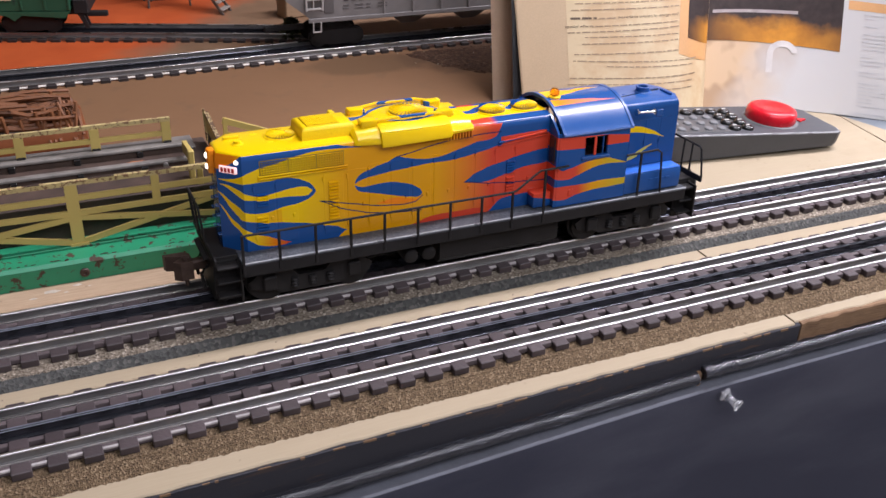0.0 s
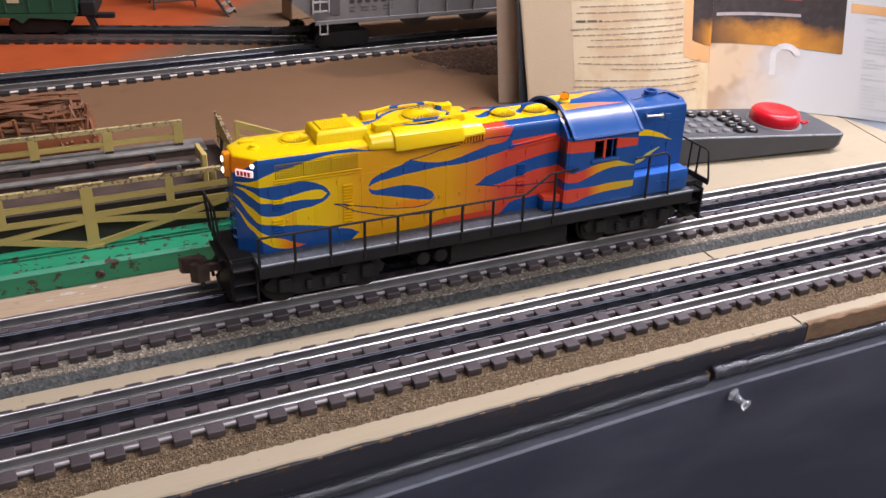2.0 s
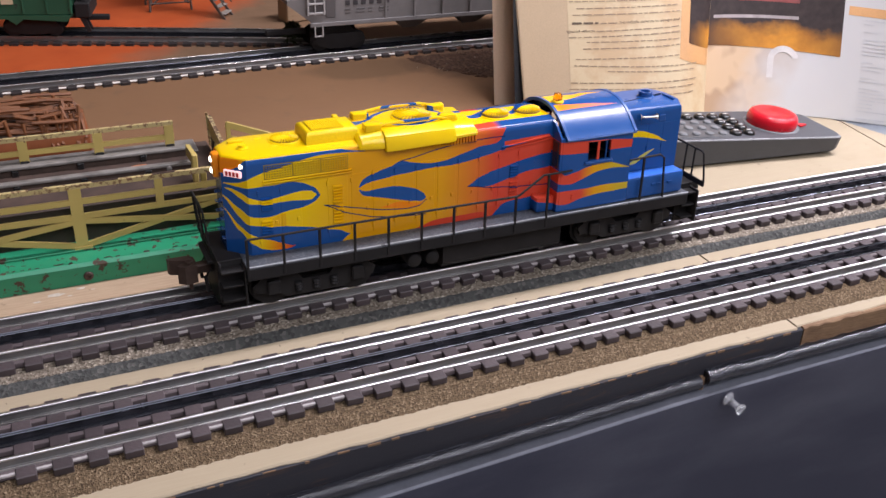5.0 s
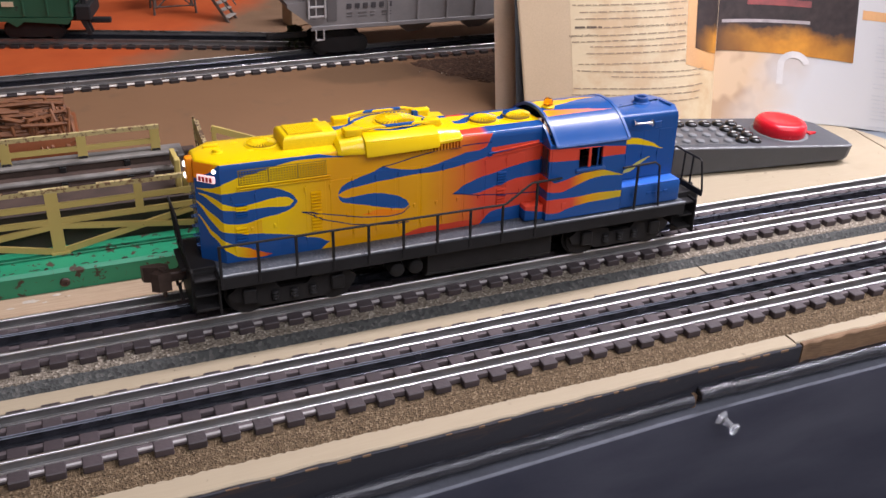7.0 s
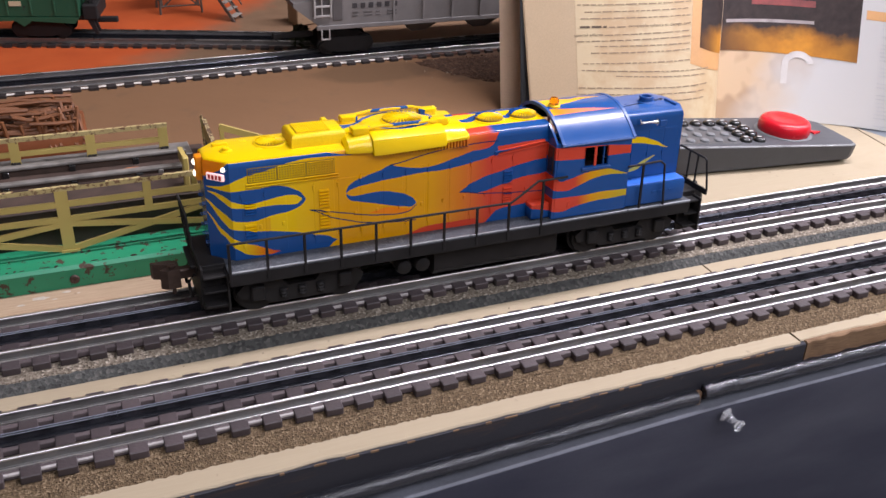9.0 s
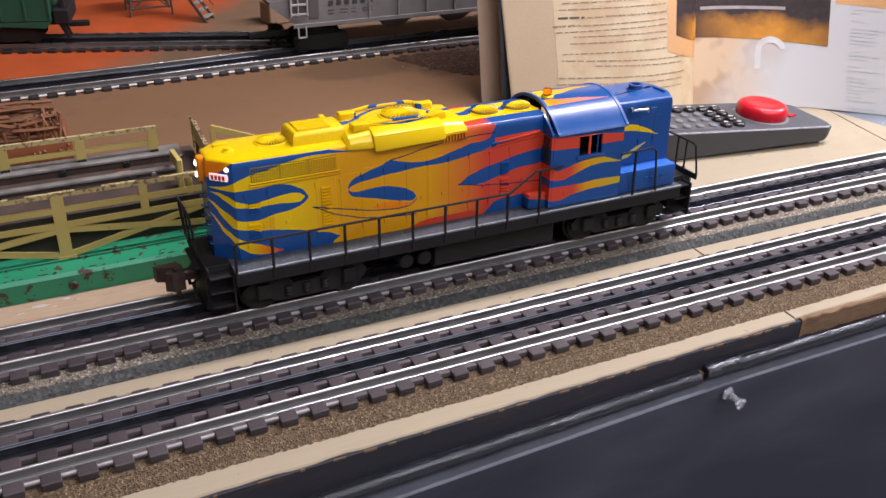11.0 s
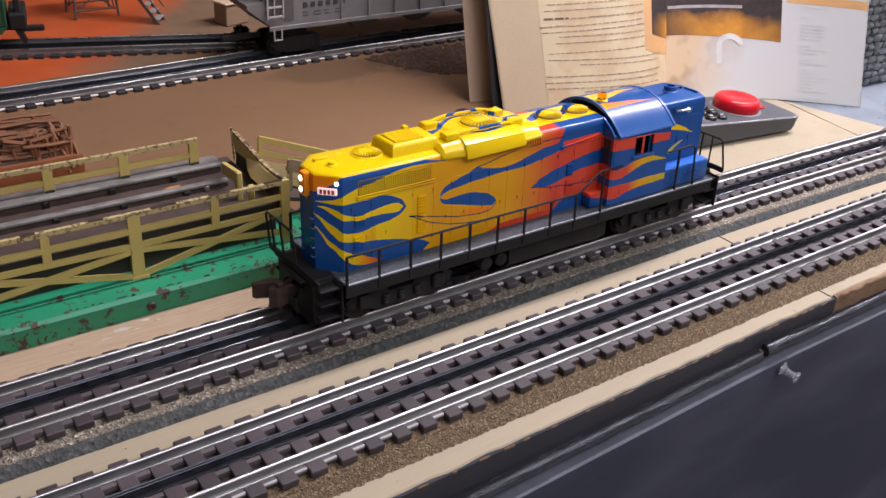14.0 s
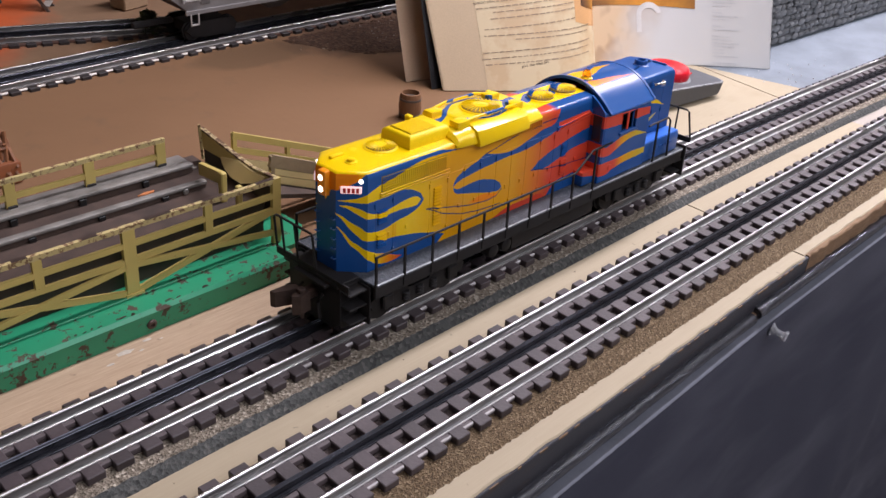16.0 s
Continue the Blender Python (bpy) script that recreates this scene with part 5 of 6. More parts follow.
def ramp_fence(y, x0, x1, slope, boards, post, label):
    """A sloping fence beside the ramp: boards given by the height of their middle at x0, their width and material."""
    first = None
    for z, wide, material in boards:
        made = part("ramp_fence" if first is None else "board", bar((x0, y, z), (x1, y, z + slope * (x1 - x0)), wide, 2.2), material, first or pen, label if first is None else "", smooth=0)
        first = first or made
    top = boards[0][0] + boards[0][1] / 2
    for dx in (1.4, 45, 88):
        part("post", bar((x0 + dx, y + 0.3, max(1.0, top + slope * dx - 24)), (x0 + dx, y + 0.3, top + slope * dx - 0.3), 2.8, 2.9), post, first, smooth=0)


ramp_fence(200.0, -125.0, -20.0, -0.42, [(58.4, 8.4, M_TAUPE), (51.4, 4.0, M_PALECREAM), (45.6, 5.4, M_PALECREAM), (42.4, 1.4, M_DARKWALL)], M_TAUPE, "sloping ramp fence with a taupe top board")
ramp_fence(232.0, -132.0, -20.0, -0.40, [(66.4, 4.4, M_CREAM), (56.4, 3.8, M_CREAM), (45.5, 9.0, M_PALECREAM)], M_CREAM, "pale yellow sloping ramp fence")

# ---- brown twig load in its crate, behind the pen ----
load = thing("twig_crate", label="rust-orange toy crate heaped with brown plastic twigs", category="toy crate")
part("crate", box(-420, -216, 372, 432, 0.2, 17, 1.5, 2), M_CRATE, load)
part("crate_floor", box(-416, -226, 376, 428, 16.6, 18.4), M_DARKWOOD, load)
rnd = random.Random(11)
for k in range(16):
    x = -410 + k * 12.2
    for y in (378, 426):
        part("stake", tube([(x, y, 15), (x + rnd.uniform(-3, 3), y + rnd.uniform(-2, 2), rnd.uniform(27, 34))], 1.7, 6), M_TWIG, load)
for k in range(105):
    x = rnd.uniform(-415, -255)
    y = rnd.uniform(376, 428)
    z = rnd.uniform(18, 36)
    n = rnd.uniform(30, 70)
    pts = [(x + n * f, y + rnd.uniform(-3, 3), z + rnd.uniform(-2, 2)) for f in (0, 0.35, 0.7, 1.0)]
    part("twig", tube([(min(a, -224), b, c) for a, b, c in pts], rnd.uniform(1.1, 2.0), 6), M_TWIG, load)
for k in range(26):
    x = rnd.uniform(-250, -219)
    part("twig", tube([(x, rnd.uniform(371, 376), rnd.uniform(3, 14)), (x + rnd.uniform(-9, 4), rnd.uniform(380, 400), rnd.uniform(28, 38))], 1.6, 6), M_TWIG, load)

# ---- barrel ----
barrel = thing("toy_barrel", 100, 302, 0, label="small brown wooden toy barrel standing open", category="toy barrel")
part("staves", lathe([(8.4, 0), (9.6, 5), (10.2, 11), (9.7, 18), (8.8, 23.4), (7.6, 23.6), (7.4, 19), (0.1, 19)], seg=24), M_BARREL, barrel)
for z, r in ((4.5, 9.75), (18.2, 9.85)):
    part("hoop", lathe([(r - 0.6, z - 1), (r + 0.1, z - 1), (r + 0.15, z + 1), (r - 0.6, z + 1)], seg=24), M_DARKWOOD, barrel)

# ---- remote control ----
remote = thing("remote_control", 318, 203, 0, -7.0, label="charcoal handheld train remote with a big red knob", category="remote control")
PLAN = [(-92, -32), (83, -33.6), (88, -31), (90, -24), (86, 22), (76, 31), (40, 35), (-92, 37)]


def remote_top(x):
    return 27.2 - 9.2 * (x + 92) / 176.0


def remote_ring(inset, drop, base=False):
    """The outline drawn in by some millimetres, at a depth under the sloping top or on the underside, which lifts at one end."""
    out = []
    for x, y in PLAN:
        f = (x + 92) / 182.0
        k = inset * (0.3 + 0.7 * f) if base else inset
        z = drop + 4.5 * max(0.0, f - 0.45) if base else remote_top(x) - drop
        out.append((x - math.copysign(k, x) * (x > 0), y - math.copysign(k, y), z))
    return out


body = part("body", loft([remote_ring(4.5, 0.3, True), remote_ring(2.0, 1.6, True), remote_ring(1.2, 11.5), remote_ring(0.2, 3.2), remote_ring(0.0, 1.5)], cap=(True, False)), M_REMOTE, remote, smooth=25)
part("edge_bead", loft([remote_ring(0.0, 1.5), remote_ring(0.15, 0.9), remote_ring(0.7, 0.35), remote_ring(1.5, 0.1)], cap=(False, False)), M_REMOTEEDGE, remote, "rim with its highlight painted pale")
part("face_plate", loft([remote_ring(1.5, 0.1), remote_ring(2.4, 0.0)], cap=(False, True)), M_REMOTE, remote)
KNOB_TILT = (0.052, 0, 1)
knob = part("knob", lathe([(21.6, 0), (22.4, 1.6), (22.6, 5), (22.1, 8.8), (20.6, 11.2), (18.4, 12.3), (15, 12.4), (8, 11.8), (0.1, 11.6)], (34, 0, 20.4), KNOB_TILT, 48), M_REDKNOB, remote, "glossy red knob")
part("knob_ring", lathe([(25.0, -1.5), (24.8, 0.5), (23.6, 0.9), (20.5, 0.9)], (34, 0, 20.4), KNOB_TILT, 48), M_KEYGREY, remote, "pale grey ring round the knob")
part("arrow", prism([(60, -9), (69, -5), (60, -1.5)], 18.6, 20.4, "z"), M_REDKNOB, remote, "red arrow mark")
part("keypad", loft([[(x, -27, remote_top(x) - 0.4), (x, -26.4, remote_top(x) + 0.5), (x, 10.6, remote_top(x) + 0.5), (x, 11.2, remote_top(x) - 0.4)] for x in (-89, -23)]), M_KEYPAD, remote, "grey rubber keypad membrane")
for i in range(7):
    for j in range(4):
        x, y = -82 + i * 13.2, -20 + j * 13.0
        dark = j == 3 or i >= 5
        z = remote_top(x)
        if dark:
            key = part("key", lathe([(5.6, -0.6), (5.5, 1.2), (4.8, 2.4), (3.2, 3.2), (0.1, 3.5)], (x, y, z), (0.05, 0, 1), 14), M_KEY, remote, "black domed key")
            part("key_mark", box(x - 2, x + 2, y - 0.4, y + 1.6, z + 3.0, z + 3.55, 0.2), M_WHITEPAGE, key)
        else:
            part("key", lathe([(3.9, 0.2), (3.8, 1.4), (3.0, 2.2), (0.1, 2.4)], (x, y, z), (0.05, 0, 1), 12), M_KEYGREY, remote)

# ---- open catalogue standing on the table ----
book = thing("catalogue", label="open printed catalogue standing upright with text and a photograph", category="catalogue")
FOLD, LEFT, RIGHT = Vector((341, 280)), Vector((172, 331)), Vector((531, 174))
LEAN = 0.40
PAGE_H = 285.0


def page_point(side, s, h, lift=0.0):
    """A place on a page: s from the fold outwards, 0 to 1; h up, in millimetres; lift: off the paper towards the reader."""
    end = LEFT if side < 0 else RIGHT
    p = FOLD.lerp(end, s)
    d = (end - FOLD).normalized()
    out = Vector((d.y, -d.x)) if side > 0 else Vector((-d.y, d.x))
    if out.y > 0:
        out = -out
    p = p + Vector((0.22, 0.45)).lerp(Vector((0.06, 0.48)) if side < 0 else Vector((0.10, 0.28)), s) * h
    # the left page arches towards the reader beside the fold, the right one is hollow
    arch = 33.0 * math.sin(math.pi * s ** 0.5) if side < 0 else -20.0 * math.sin(math.pi * s ** 0.8)
    p = p + out * (arch + lift)
    return Vector((p.x, p.y, 0.4 + h))


def page_patch(side, s0, s1, h0, h1, lift=0.25, n=8, m=2, thick=0.0, slope=0.0):
    """slope: how far the print climbs, in millimetres, from the fold to the page's outer edge."""
    us = [s0 + (s1 - s0) * i / n for i in range(n + 1)]
    rows = [[page_point(side, u, h0 + (h1 - h0) * j / m + slope * u, lift) for u in us] for j in range(m + 1)]
    bm = loft(rows, cap=(False, False), closed=False)
    if thick:
        bmesh.ops.solidify(bm, geom=bm.faces, thickness=thick)
    return bm


left_page = part("left_page", page_patch(-1, 0, 1, 0, PAGE_H, 0, 24, 6, 1.6), M_PAPER, book, "cream text page")
right_page = part("right_page", page_patch(1, 0, 1, 0, PAGE_H, 0, 24, 6, 1.6), M_WHITEPAGE, book, "white page with a photograph")
part("spine", tube([page_point(1, 0, q) + Vector((0, 1.6, 0)) for q in (0, 70, 140, 210, 284)], 3.6, 8), M_PAPERTAN, book)
part("page_face", page_patch(-1, 0.0, 0.992, 0.4, 284.6, 0.2, 30, 6), M_PAPER, left_page)
part("tint_panel", page_patch(-1, 0.012, 0.755, 0.5, 284, 0.45, 26, 8), M_YELLOWINK, left_page, "cream panel with tan clouds")
part("tint_panel", page_patch(-1, 0.0, 0.205, 47.5, 200, 0.7, 9, 6, 0, 55), M_PEACHINK, left_page, "orange panel")
part("tint_panel", page_patch(1, 0.0, 0.995, 0.4, 284, 0.3, 30, 8), M_FADE, right_page, "beige panel fading to white")
part("tint_panel", page_patch(1, 0.632, 0.995, 95, 103, 0.5, 8, 1), M_PEACHINK, right_page, "orange strip")
part("photo", page_patch(-1, 0.0, 0.158, 61.5, 222, 0.95, 8, 8, 0, 66), M_PHOTO, left_page, "dark printed photograph")
part("photo", page_patch(1, 0.0, 0.612, 61.5, 230, 0.75, 18, 10, 0, -8), M_PHOTO, right_page, "dark printed night photograph with firelight")
part("photo_band", page_patch(1, 0.03, 0.42, 84.8, 87.6, 1.0, 10, 1, 0, 3), M_PINKISH, right_page, "pale running board of the pictured train")
part("photo_band", page_patch(1, 0.14, 0.42, 100.5, 106, 1.0, 8, 1), M_PHOTORED, right_page, "red body of the pictured train")
# the large pale initial is a plain arc
arc = []
for v in range(-8, 181, 9):
    a = radians(v)
    arc.append([page_point(1, 0.364 - w * math.cos(a), 50 + tall * math.sin(a), 0.9) for w, tall in ((0.041, 6.4), (0.069, 12.0))])
part("initial_shape", loft(arc, cap=(False, False), closed=False), M_PALEINK, right_page, "large pale curved initial, drawn as an arc")
part("initial_stem", page_patch(1, 0.295, 0.323, 33, 50.5, 0.6, 2, 2), M_PALEINK, right_page)
rnd = random.Random(21)


def text_bar(s0, s1, h0, h1, tall, ink):
    """A bar of print on the left page."""
    rows = [[page_point(-1, s0 + (s1 - s0) * f, h0 + (h1 - h0) * f + up, 0.85) for f in (0, 0.5, 1)] for up in (0.0, tall)]
    part("text_bar", loft(rows, cap=(False, False), closed=False), ink, left_page)


def words(s_from, s_to, h_from, h_to, tall=0.8, ink=None):
    s = s_from
    while s > s_to + 0.012:
        n = min(s - s_to, rnd.uniform(0.012, 0.05))
        at = [h_from + (h_to - h_from) * (s_from - u) / (s_from - s_to) for u in (s, s - n)]
        text_bar(s, s - n, at[0], at[1], tall * rnd.uniform(0.8, 1.15), ink or M_INK)
        s -= n + 0.008


def lettering(text, s_from, s_to, h_from, h_to, ink, tall=3.0):
    """Real words, laid on the curved left page."""
    curve = bpy.data.curves.new("words", "FONT")
    curve.body = text
    holder = bpy.data.objects.new("words", curve)
    scene.collection.objects.link(holder)
    bpy.context.view_layer.update()
    me = bpy.data.meshes.new_from_object(holder)
    wide = max(v.co.x for v in me.vertices)
    for v in me.vertices:
        f = v.co.x / wide
        v.co = page_point(-1, s_from + (s_to - s_from) * f, h_from + (h_to - h_from) * f + v.co.y * tall, 0.85) * MM
    bpy.data.objects.remove(holder)
    me.materials.clear()
    me.materials.append(ink)
    ob = new("printed_words", me)
    ob.parent = left_page


for k in range(14):
    words(0.735 + rnd.uniform(-0.03, 0.02), 0.214, 95.5 + 5.4 * k, 104.5 + 5.4 * k)
words(0.732, 0.214, 89.9, 98.9)
words(0.737, 0.61, 82.4, 84.6, 1.7, M_INKDARK)
words(0.60, 0.52, 84.8, 86.2)
lettering("incredible talents in design and", 0.51, 0.215, 86.4, 91.5, M_INKDARK)
lettering("special effects", 0.765, 0.63, 75.0, 77.7, M_INKDARK)
words(0.62, 0.216, 77.9, 86.1)
for s0, h0, s1, h1 in ((0.753, 70.5, 0.211, 81.6), (0.669, 68.0, 0.213, 75.8), (0.687, 62.1, 0.208, 70.8), (0.726, 52.8, 0.203, 62.0), (0.733, 47.3, 0.105, 54.4),
                       (0.569, 45.0, 0.106, 49.9), (0.752, 32.5, 0.107, 41.6), (0.765, 27.0, 0.107, 36.6), (0.749, 22.2, 0.108, 30.7)):
    words(s0, s1, h0, h1)
lettering("give the idea life.", 0.555, 0.395, 20.6, 24.6, M_INKDARK, 3.4)
h = 3.0
while h < 92:
    part("text_bar", page_patch(1, 0.70, 0.72 + rnd.uniform(0.02, 0.12), h, h + 0.9, 0.6, 2, 1), M_GREYINK, right_page)
    h += rnd.choice((3.4, 3.4, 6.8))


def leaning_sheet(a, b, h, thick):
    a, b = Vector(a), Vector(b)
    bm = loft([[(a.x, a.y, 0.4), (b.x, b.y, 0.4)], [(a.x + 0.1 * h, a.y + LEAN * h, h), (b.x + 0.2 * h, b.y + LEAN * h, h)]], cap=(False, False), closed=False)
    bmesh.ops.solidify(bm, geom=bm.faces, thickness=thick)
    return bm


part("cover_board", leaning_sheet((166, 340), (340, 296), 284, 2.2), M_BINDER, book, "dark cover board", smooth=0)
part("back_sheet", leaning_sheet((158, 368), (340, 322), 282, 0.8), M_PAPERTAN, book, "tan loose sheet", smooth=0)

# ---- clear push pin in the cloth ----
pin = thing("push_pin", 102, -60, -30.5, label="clear plastic push pin stuck in the black cloth", category="push pin")
AX = Vector((0.22, -0.95, -0.16)).normalized()
part("grip", lathe([(0.98 * r, 0.95 * q) for r, q in [(0.3, 0.6), (4.6, 0.8), (4.9, 1.6), (4.2, 2.6), (2.4, 4.2), (2.1, 8.2), (2.4, 10.2), (3.6, 11.4), (4.1, 12.4), (3.6, 13.4), (0.2, 13.8)]], (0, 0, 0), AX, 24), M_PIN, pin)
part("needle", lathe([(0.4, -7), (0.5, -6), (0.5, 2), (0.1, 2.2)], (0, 0, 0), AX, 10), M_CHROME, pin)

# ---- grey hopper car on the far track ----
hopper = thing("toy_hopper_car", 0, 577, -6, label="dull grey toy covered hopper car with a pale ladder", category="toy freight car")
HOP = [(30, 47), (30, 48), (2, 70), (2, 74), (20, 76), (34, 132), (420, 132), (434, 76), (452, 74), (452, 70), (424, 47)]
part("body", prism(HOP, -32, 32, "y"), M_HOPPER, hopper)
part("roof", prism([(-32, 131.5), (-24, 136), (24, 136), (32, 131.5)], 32, 422), M_HOPPER, hopper)
part("sill", box(26, 428, -33.5, -31.8, 45, 49.5, 0.4), M_HOPPER, hopper)
for x in range(110, 420, 34):
    part("rib", box(x, x + 2.4, -33.4, -31.9, 49, 131, 0.4), M_HOPPER, hopper)
# flat dark plates put the shade of the hopper's openings into colour
part("end_panel", box(24.5, 41.5, -32.7, -31.8, 60, 130, 0.4), M_PANEL, hopper, "dark plate painted for the shaded opening behind the ladder")
lad = part("ladder", box(22.6, 24.6, -35.4, -33.4, 58, 130, 0.3), M_PALEFRAME, hopper, "pale grey end ladder")
part("ladder_side", box(40.2, 42.2, -35.4, -33.4, 58, 130, 0.3), M_PALEFRAME, lad)
part("ladder_side", box(30.6, 32.0, -35.0, -33.6, 58, 130, 0.3), M_PALEFRAME, lad)
for z in range(59, 130, 10):
    part("rung", box(24.6, 40.2, -35.2, -33.8, z, z + 2.2, 0.3), M_PALEFRAME, lad)
stirrup = part("stirrup", box(30.2, 31.6, -35.0, -33.4, 34.6, 46, 0.3), M_PALEFRAME, hopper, "pale grey step below the sill")
part("stirrup_side", box(38.6, 40.0, -35.0, -33.4, 34.6, 46, 0.3), M_PALEFRAME, stirrup)
part("stirrup_tread", box(31.6, 38.6, -35.0, -33.4, 34.6, 36.2, 0.3), M_PALEFRAME, stirrup)
part("end_panel", box(43.5, 54.5, -32.6, -31.8, 54, 128, 0.5), M_PANEL, hopper, "dark plate painted for the recessed end bay")
for k in range(6):
    part("letter_bar", box(65.2 + k * 9.0, 70.4 + k * 9.0, -32.5, -31.9, 66, 71.4, 0.1), M_LETTER, hopper)
for k, wide in enumerate((8, 11, 7, 13)):
    for z in (57.2, 60.6):
        part("letter_bar", box(65 + k * 13, 65 + wide + k * 13 - 2, -32.4, -31.9, z, z + 1.6, 0.1), M_PANEL, hopper)
for x in (150, 225, 300):
    part("chute", loft([[(x - 26, -22, 47), (x + 26, -22, 47), (x + 26, 22, 47), (x - 26, 22, 47)], [(x - 8, -8, 30), (x + 8, -8, 30), (x + 8, 8, 30), (x - 8, 8, 30)]]), M_HOPPER, hopper)


def plain_truck(parent, x, y=0.0, z=0.0):
    t = part("truck", box(x - 24, x + 24, y - 12, y + 12, z + 20, z + 31, 1), M_FRAME, parent)
    for side in (-1, 1):
        part("side_frame", prism([(x - 30, z + 26), (x - 22, z + 33), (x + 22, z + 33), (x + 30, z + 26), (x + 24, z + 20), (x + 10, z + 17), (x - 10, z + 17), (x - 24, z + 20)], y + side * 20.5 - 1.5, y + side * 20.5 + 1.5, "y"), M_FRAME, t)
        for dx in (-21, 21):
            part("wheel", lathe([(0.1, 0), (9.3, 0), (9.3, 3), (10.6, 3.2), (10.6, 4.4), (0.1, 4.4)], (x + dx, y + side * 19, z + 24.0), (0, -side, 0), 22), M_FRAME, t)
    return t


plain_truck(hopper, 62)
plain_truck(hopper, 390)
part("coupler", box(-14, 30, -3, 3, 30, 36, 1), M_FRAME, hopper)
part("bay_light", box(305, 307, -33.2, -32.0, 52, 58, 0.2), M_TAGYELLOW, hopper)

# ---- green car on the siding ----
gcar = thing("green_toy_car", -193, 704, -6, -13.5, label="dark green toy freight car with black trucks on the siding", category="toy freight car")
part("body", box(-300, 0, -30, 30, 40, 118, 1.0), M_GREENCAR, gcar)
part("skirt", prism([(-300, 40), (-300, 36), (-66, 36), (-58, 30), (-50, 36), (-6, 33), (0, 40)], -31, -29, "y"), M_GREENCAR, gcar)
for x in range(-290, 0, 24):
    part("rib", box(x, x + 2, -31.2, -29.9, 42, 116, 0.3), M_GREENCAR, gcar)
part("name_bar", box(-70, -58, -31.0, -30.0, 52, 57), M_TAGYELLOW, gcar)
part("frame", box(-300, 12, -20, 20, 34, 40, 0.6), M_FRAME, gcar)
part("end_step", box(2, 18, -27, 27, 36, 52, 1.2), M_FRAME, gcar)
for y in (-24, -12):
    part("step_leg", prism([(6, 36), (12, 36), (17, 20), (13, 20)], y - 1.5, y + 1.5, "y"), M_FRAME, gcar)
part("brake_stand", box(8, 14, -20, -8, 50, 100, 1), M_FRAME, gcar)
part("coupler", box(10, 34, -3, 3, 27, 33, 1), M_FRAME, gcar)
plain_truck(gcar, -44)
plain_truck(gcar, -250)

# ---- far scenery: trestle, stairs, block, shrub, dirt and painted shade ----
trestle = thing("toy_trestle", -78, 812, 0, label="dark brown braced toy wooden stand on four legs", category="toy stand")
for sx in (-22, 22):
    for sy in (-16, 16):
        part("leg", tube([(sx * 1.15, sy * 1.15, 0), (sx, sy, 60)], 1.5, 6), M_DARKWOOD, trestle)
    part("brace", tube([(sx, -17, 8), (sx, 17, 48)], 1.0, 5), M_DARKWOOD, trestle)
    part("brace", tube([(sx, 17, 8), (sx, -17, 48)], 1.0, 5), M_DARKWOOD, trestle)
for sy in (-17, 17):
    part("brace", tube([(-22, sy, 8), (22, sy, 48)], 1.0, 5), M_DARKWOOD, trestle)
    part("brace", tube([(22, sy, 8), (-22, sy, 48)], 1.0, 5), M_DARKWOOD, trestle)
    part("tie_bar", tube([(-25, sy * 1.1, 10), (25, sy * 1.1, 10)], 1.0, 5), M_DARKWOOD, trestle)
part("platform", box(-28, 28, -21, 21, 60, 64, 0.6), M_DARKWOOD, trestle)

stairs = thing("toy_stairs", -22, 752, 0, -36.0, label="weathered grey toy wooden stairs leaning up", category="toy stairs")
for y in (-11, 11):
    part("stringer", prism([(4, 0), (8, 0), (-52, 84), (-56, 84)], y - 1, y + 1, "y"), M_DARKWOOD, stairs)
    part("banister", tube([(7, y, 16), (-50, y, 97)], 0.9, 5), M_DARKWOOD, stairs)
for k in range(10):
    part("tread", box(-1 - k * 5.6, 7 - k * 5.6, -11, 11, 5 + k * 7.8, 6.2 + k * 7.8, 0.2), M_GREYTREAD, stairs)

block = thing("wooden_block", 58, 716, 0, 14.0, label="small tan wooden block, its lit top painted pale", category="wood block")
part("block", box(-17, 17, -12, 12, 0.2, 25, 1.2), M_BLOCK, block)
# paler cap puts the light on the block's top into its colour
part("cap", box(-19, 19, -14, 14, 25, 27.5, 0.8), M_PAPERTAN, block)


def clump(name, x, y, r, h, n, material, label, seed, category="toy shrub"):
    rnd = random.Random(seed)
    ob = thing(name, x, y, 0, label=label, category=category)
    bm = bmesh.new()
    for _ in range(n):
        a, q, z = rnd.uniform(0, 2 * math.pi), r * math.sqrt(rnd.random()), h * rnd.random() ** 1.3
        q *= 1 - 0.55 * z / h
        c = Vector((q * math.cos(a), q * math.sin(a), z + 1))
        d = Vector((rnd.uniform(-1, 1), rnd.uniform(-1, 1), rnd.uniform(-0.3, 1))).normalized()
        e = d.cross(Vector((rnd.uniform(-1, 1), 0.4, rnd.uniform(-1, 1)))).normalized()
        w = rnd.uniform(1.2, 2.6)
        bm.faces.new([bm.verts.new(c + d * w * 1.6), bm.verts.new(c + e * w), bm.verts.new(c - d * w * 1.4), bm.verts.new(c - e * w)])
    part("foliage", bm, material, ob, smooth=0)
    part("stem", tube([(0, 0, 0), (1, 0, h * 0.4), (-1, 1, h * 0.75)], 1.2, 6), M_DARKWOOD, ob)
    return ob


clump("toy_shrub", 28, 622, 15, 22, 420, M_BUSH, "olive green toy shrub beside the track", 5)


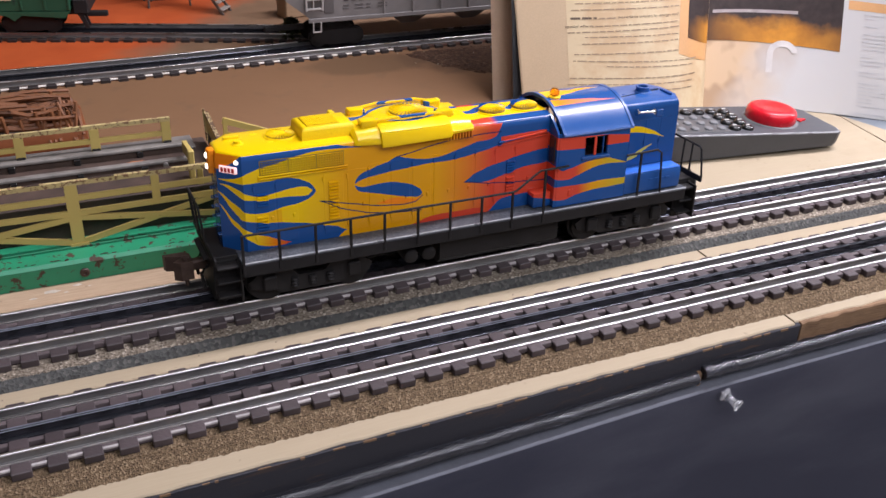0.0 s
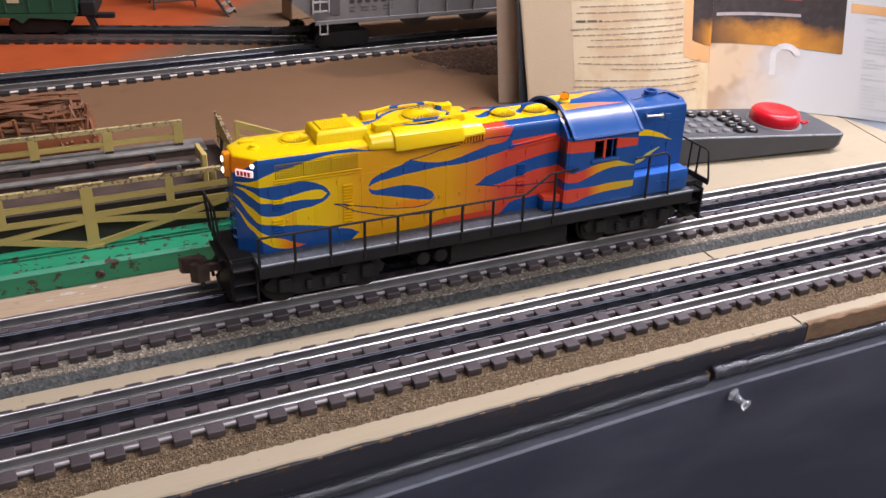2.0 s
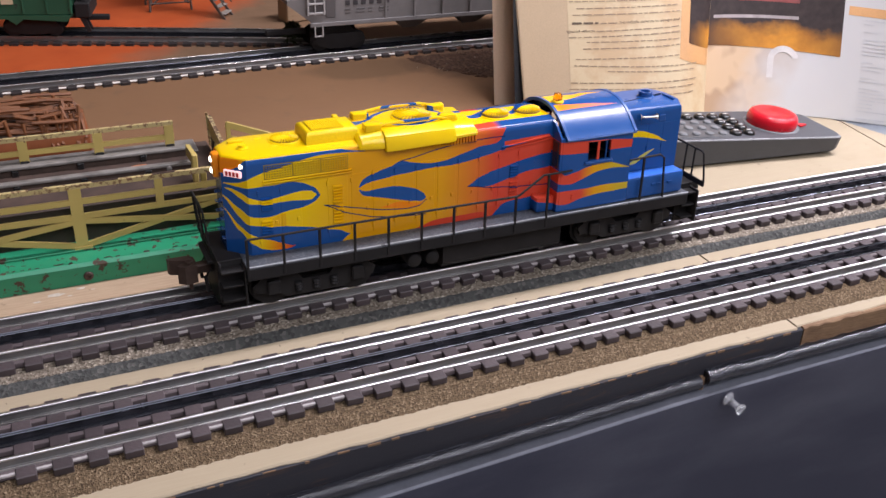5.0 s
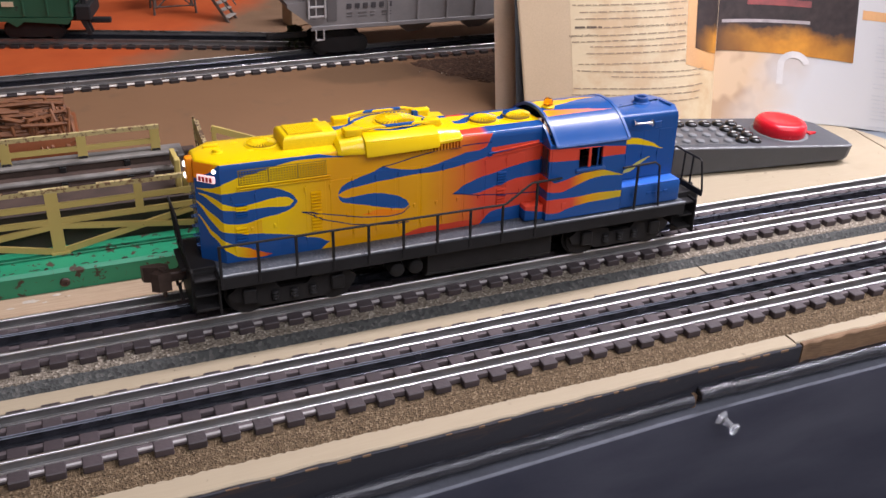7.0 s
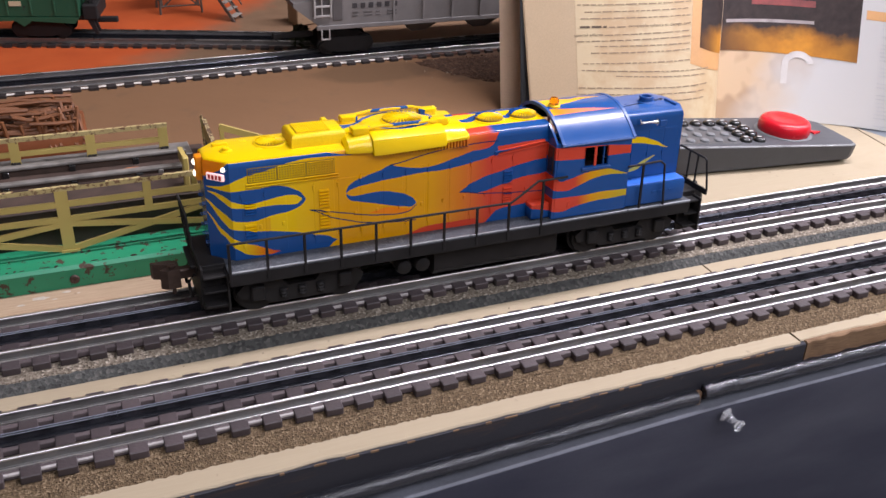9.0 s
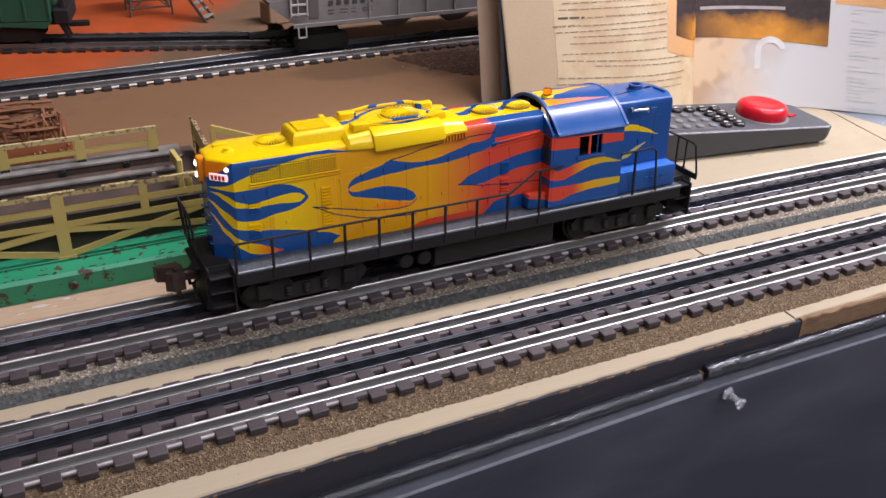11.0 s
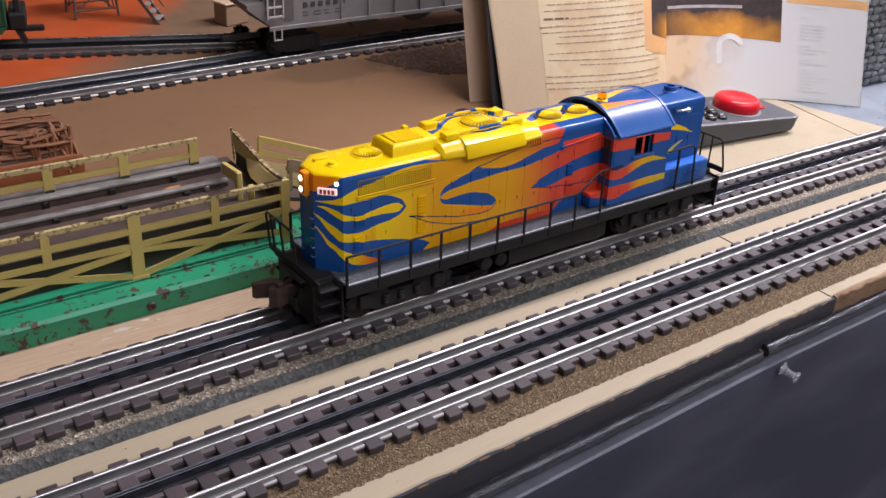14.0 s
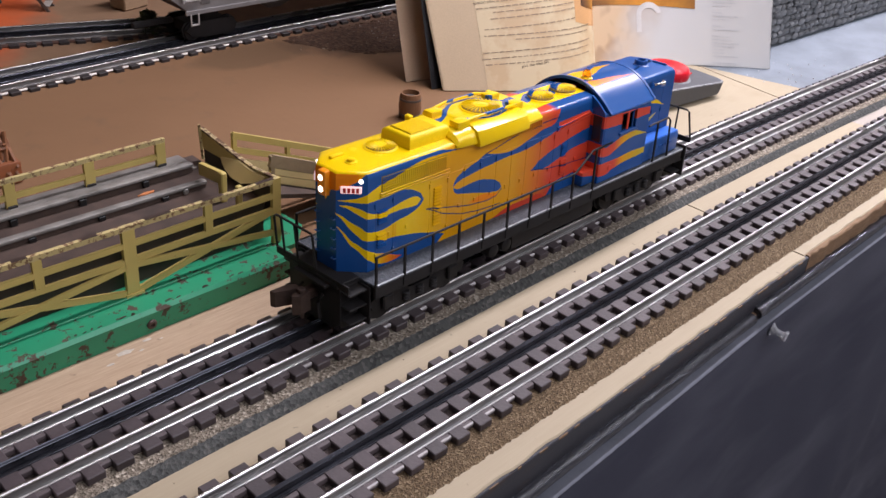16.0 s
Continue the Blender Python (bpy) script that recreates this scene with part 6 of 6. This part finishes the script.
def rubble(name, x0, x1, y0, y1, n, lo, hi, material, label, seed):
    rnd = random.Random(seed)
    bm = bmesh.new()
    for _ in range(n):
        fx, fy = rnd.random(), rnd.random()
        c = Vector((x0 + (x1 - x0) * fx, y0 + (y1 - y0) * fy, 0.2))
        s = rnd.uniform(lo, hi)
        m = Matrix.Translation(c) @ Euler([rnd.uniform(0, 6) for _ in range(3)]).to_matrix().to_4x4() @ Matrix.Diagonal((s, s * rnd.uniform(0.6, 1), s * rnd.uniform(0.5, 1), 1))
        bmesh.ops.create_icosphere(bm, subdivisions=1, radius=1, matrix=m)
    ob = part(name, bm, material, label=label, smooth=0)
    return tagged(ob, category="rubble", kind="stuff")



def ground_patch(name, outline, high, material, label, seed, ragged=5.0):
    """A thin ragged patch of dirt and painted shade: an uneven outline, a little higher in the middle."""
    rnd = random.Random(seed)
    edge = []
    for (xa, ya), (xb, yb) in zip(outline, outline[1:] + outline[:1]):
        n = max(1, int(math.hypot(xb - xa, yb - ya) / 5))
        edge += [(xa + (xb - xa) * i / n + rnd.uniform(-ragged, ragged), ya + (yb - ya) * i / n + rnd.uniform(-ragged, ragged)) for i in range(n)]
    cx, cy = sum(p[0] for p in edge) / len(edge), sum(p[1] for p in edge) / len(edge)
    rings = [[(cx + (x - cx) * f, cy + (y - cy) * f, z + rnd.uniform(0, 0.25 * high)) for x, y in edge] for f, z in ((1.0, -0.6), (0.99, 0.1 * high), (0.9, 0.6 * high), (0.7, high), (0.35, high))]
    return tagged(part(name, loft(rings), material, label=label), category="dirt", kind="stuff")


# dark grit whose colour also carries the shade beside the far track
ground_patch("shade_and_dirt_patch", [(136, 534), (138, 510), (157, 478), (181, 451), (217, 438), (300, 428), (420, 424), (430, 534)], 0.9, M_SHADEGRIT, "dark red-brown grit and painted shade beside the far track", 22)
rubble("dirt_grains", 170, 410, 464, 536, 1300, 0.4, 1.2, M_SHADEGRIT, "loose dark brown grains on the dirt", 9)
rubble("pale_grains", 205, 300, 470, 530, 130, 0.5, 1.3, M_PALEFRAME, "pale grey grit in the dark dirt", 14)
rubble("ballast_bits", 120, 330, 470, 548, 46, 0.5, 1.4, M_GRAVEL, "a few pale ballast stones", 10)

# ---- moulded stone wall at the right end ----
wall = thing("stone_wall", 548, 218, 0, -2.5, label="grey moulded toy stone wall standing on the blue board", category="toy wall")
part("backing", box(0, 1100, 2.0, 8.0, 0, 150, 0.5), M_MORTAR, wall)
rnd = random.Random(31)
shapes = []
for k in range(12):
    half, tall = rnd.uniform(5.0, 9.5), rnd.uniform(3.4, 4.6)
    bm = bmesh.new()
    bmesh.ops.create_icosphere(bm, subdivisions=2, radius=1.0)
    for v in bm.verts:
        v.co = Vector((math.copysign(abs(v.co.x) ** 0.6, v.co.x) * half, v.co.y * 3.0, math.copysign(abs(v.co.z) ** 0.6, v.co.z) * tall))
        v.co += Vector((rnd.uniform(-0.8, 0.8), rnd.uniform(-0.6, 0.6), rnd.uniform(-0.6, 0.6)))
    shapes.append((half, to_mesh("stone", bm, M_STONE, 50)))
rest = bmesh.new()
for j in range(13):
    x = -4 + rnd.uniform(0, 12)
    while x < 1080:
        half, shape = rnd.choice(shapes)
        if x < 330 and j < 12:
            piece("stone", shape, wall, x + half, 1.4 + rnd.uniform(-0.7, 0.5), 5 + j * 8.3 + rnd.uniform(-0.9, 0.9), 0, rnd.uniform(0.92, 1.1))
        else:
            box(x + 0.4, x + 2 * half - 0.4, -1.2 + rnd.uniform(-0.6, 0.6), 3, 1.2 + j * 8.3, 8.9 + j * 8.3, 1.5, 1, bm=rest)
        x += 2 * half + 0.5
far_stones = part("far_stones", rest, M_STONE, wall)
tagged(far_stones, kind="stuff")
rubble("paint_flecks", 480, 640, 112, 185, 26, 0.4, 1.1, M_WHITEPAGE, "white flecks on the blue-grey board", 12)
rubble("crumbs", -300, 120, 42, 50, 5, 0.3, 0.7, M_INKDARK, "dark crumbs on the bare plywood", 13)
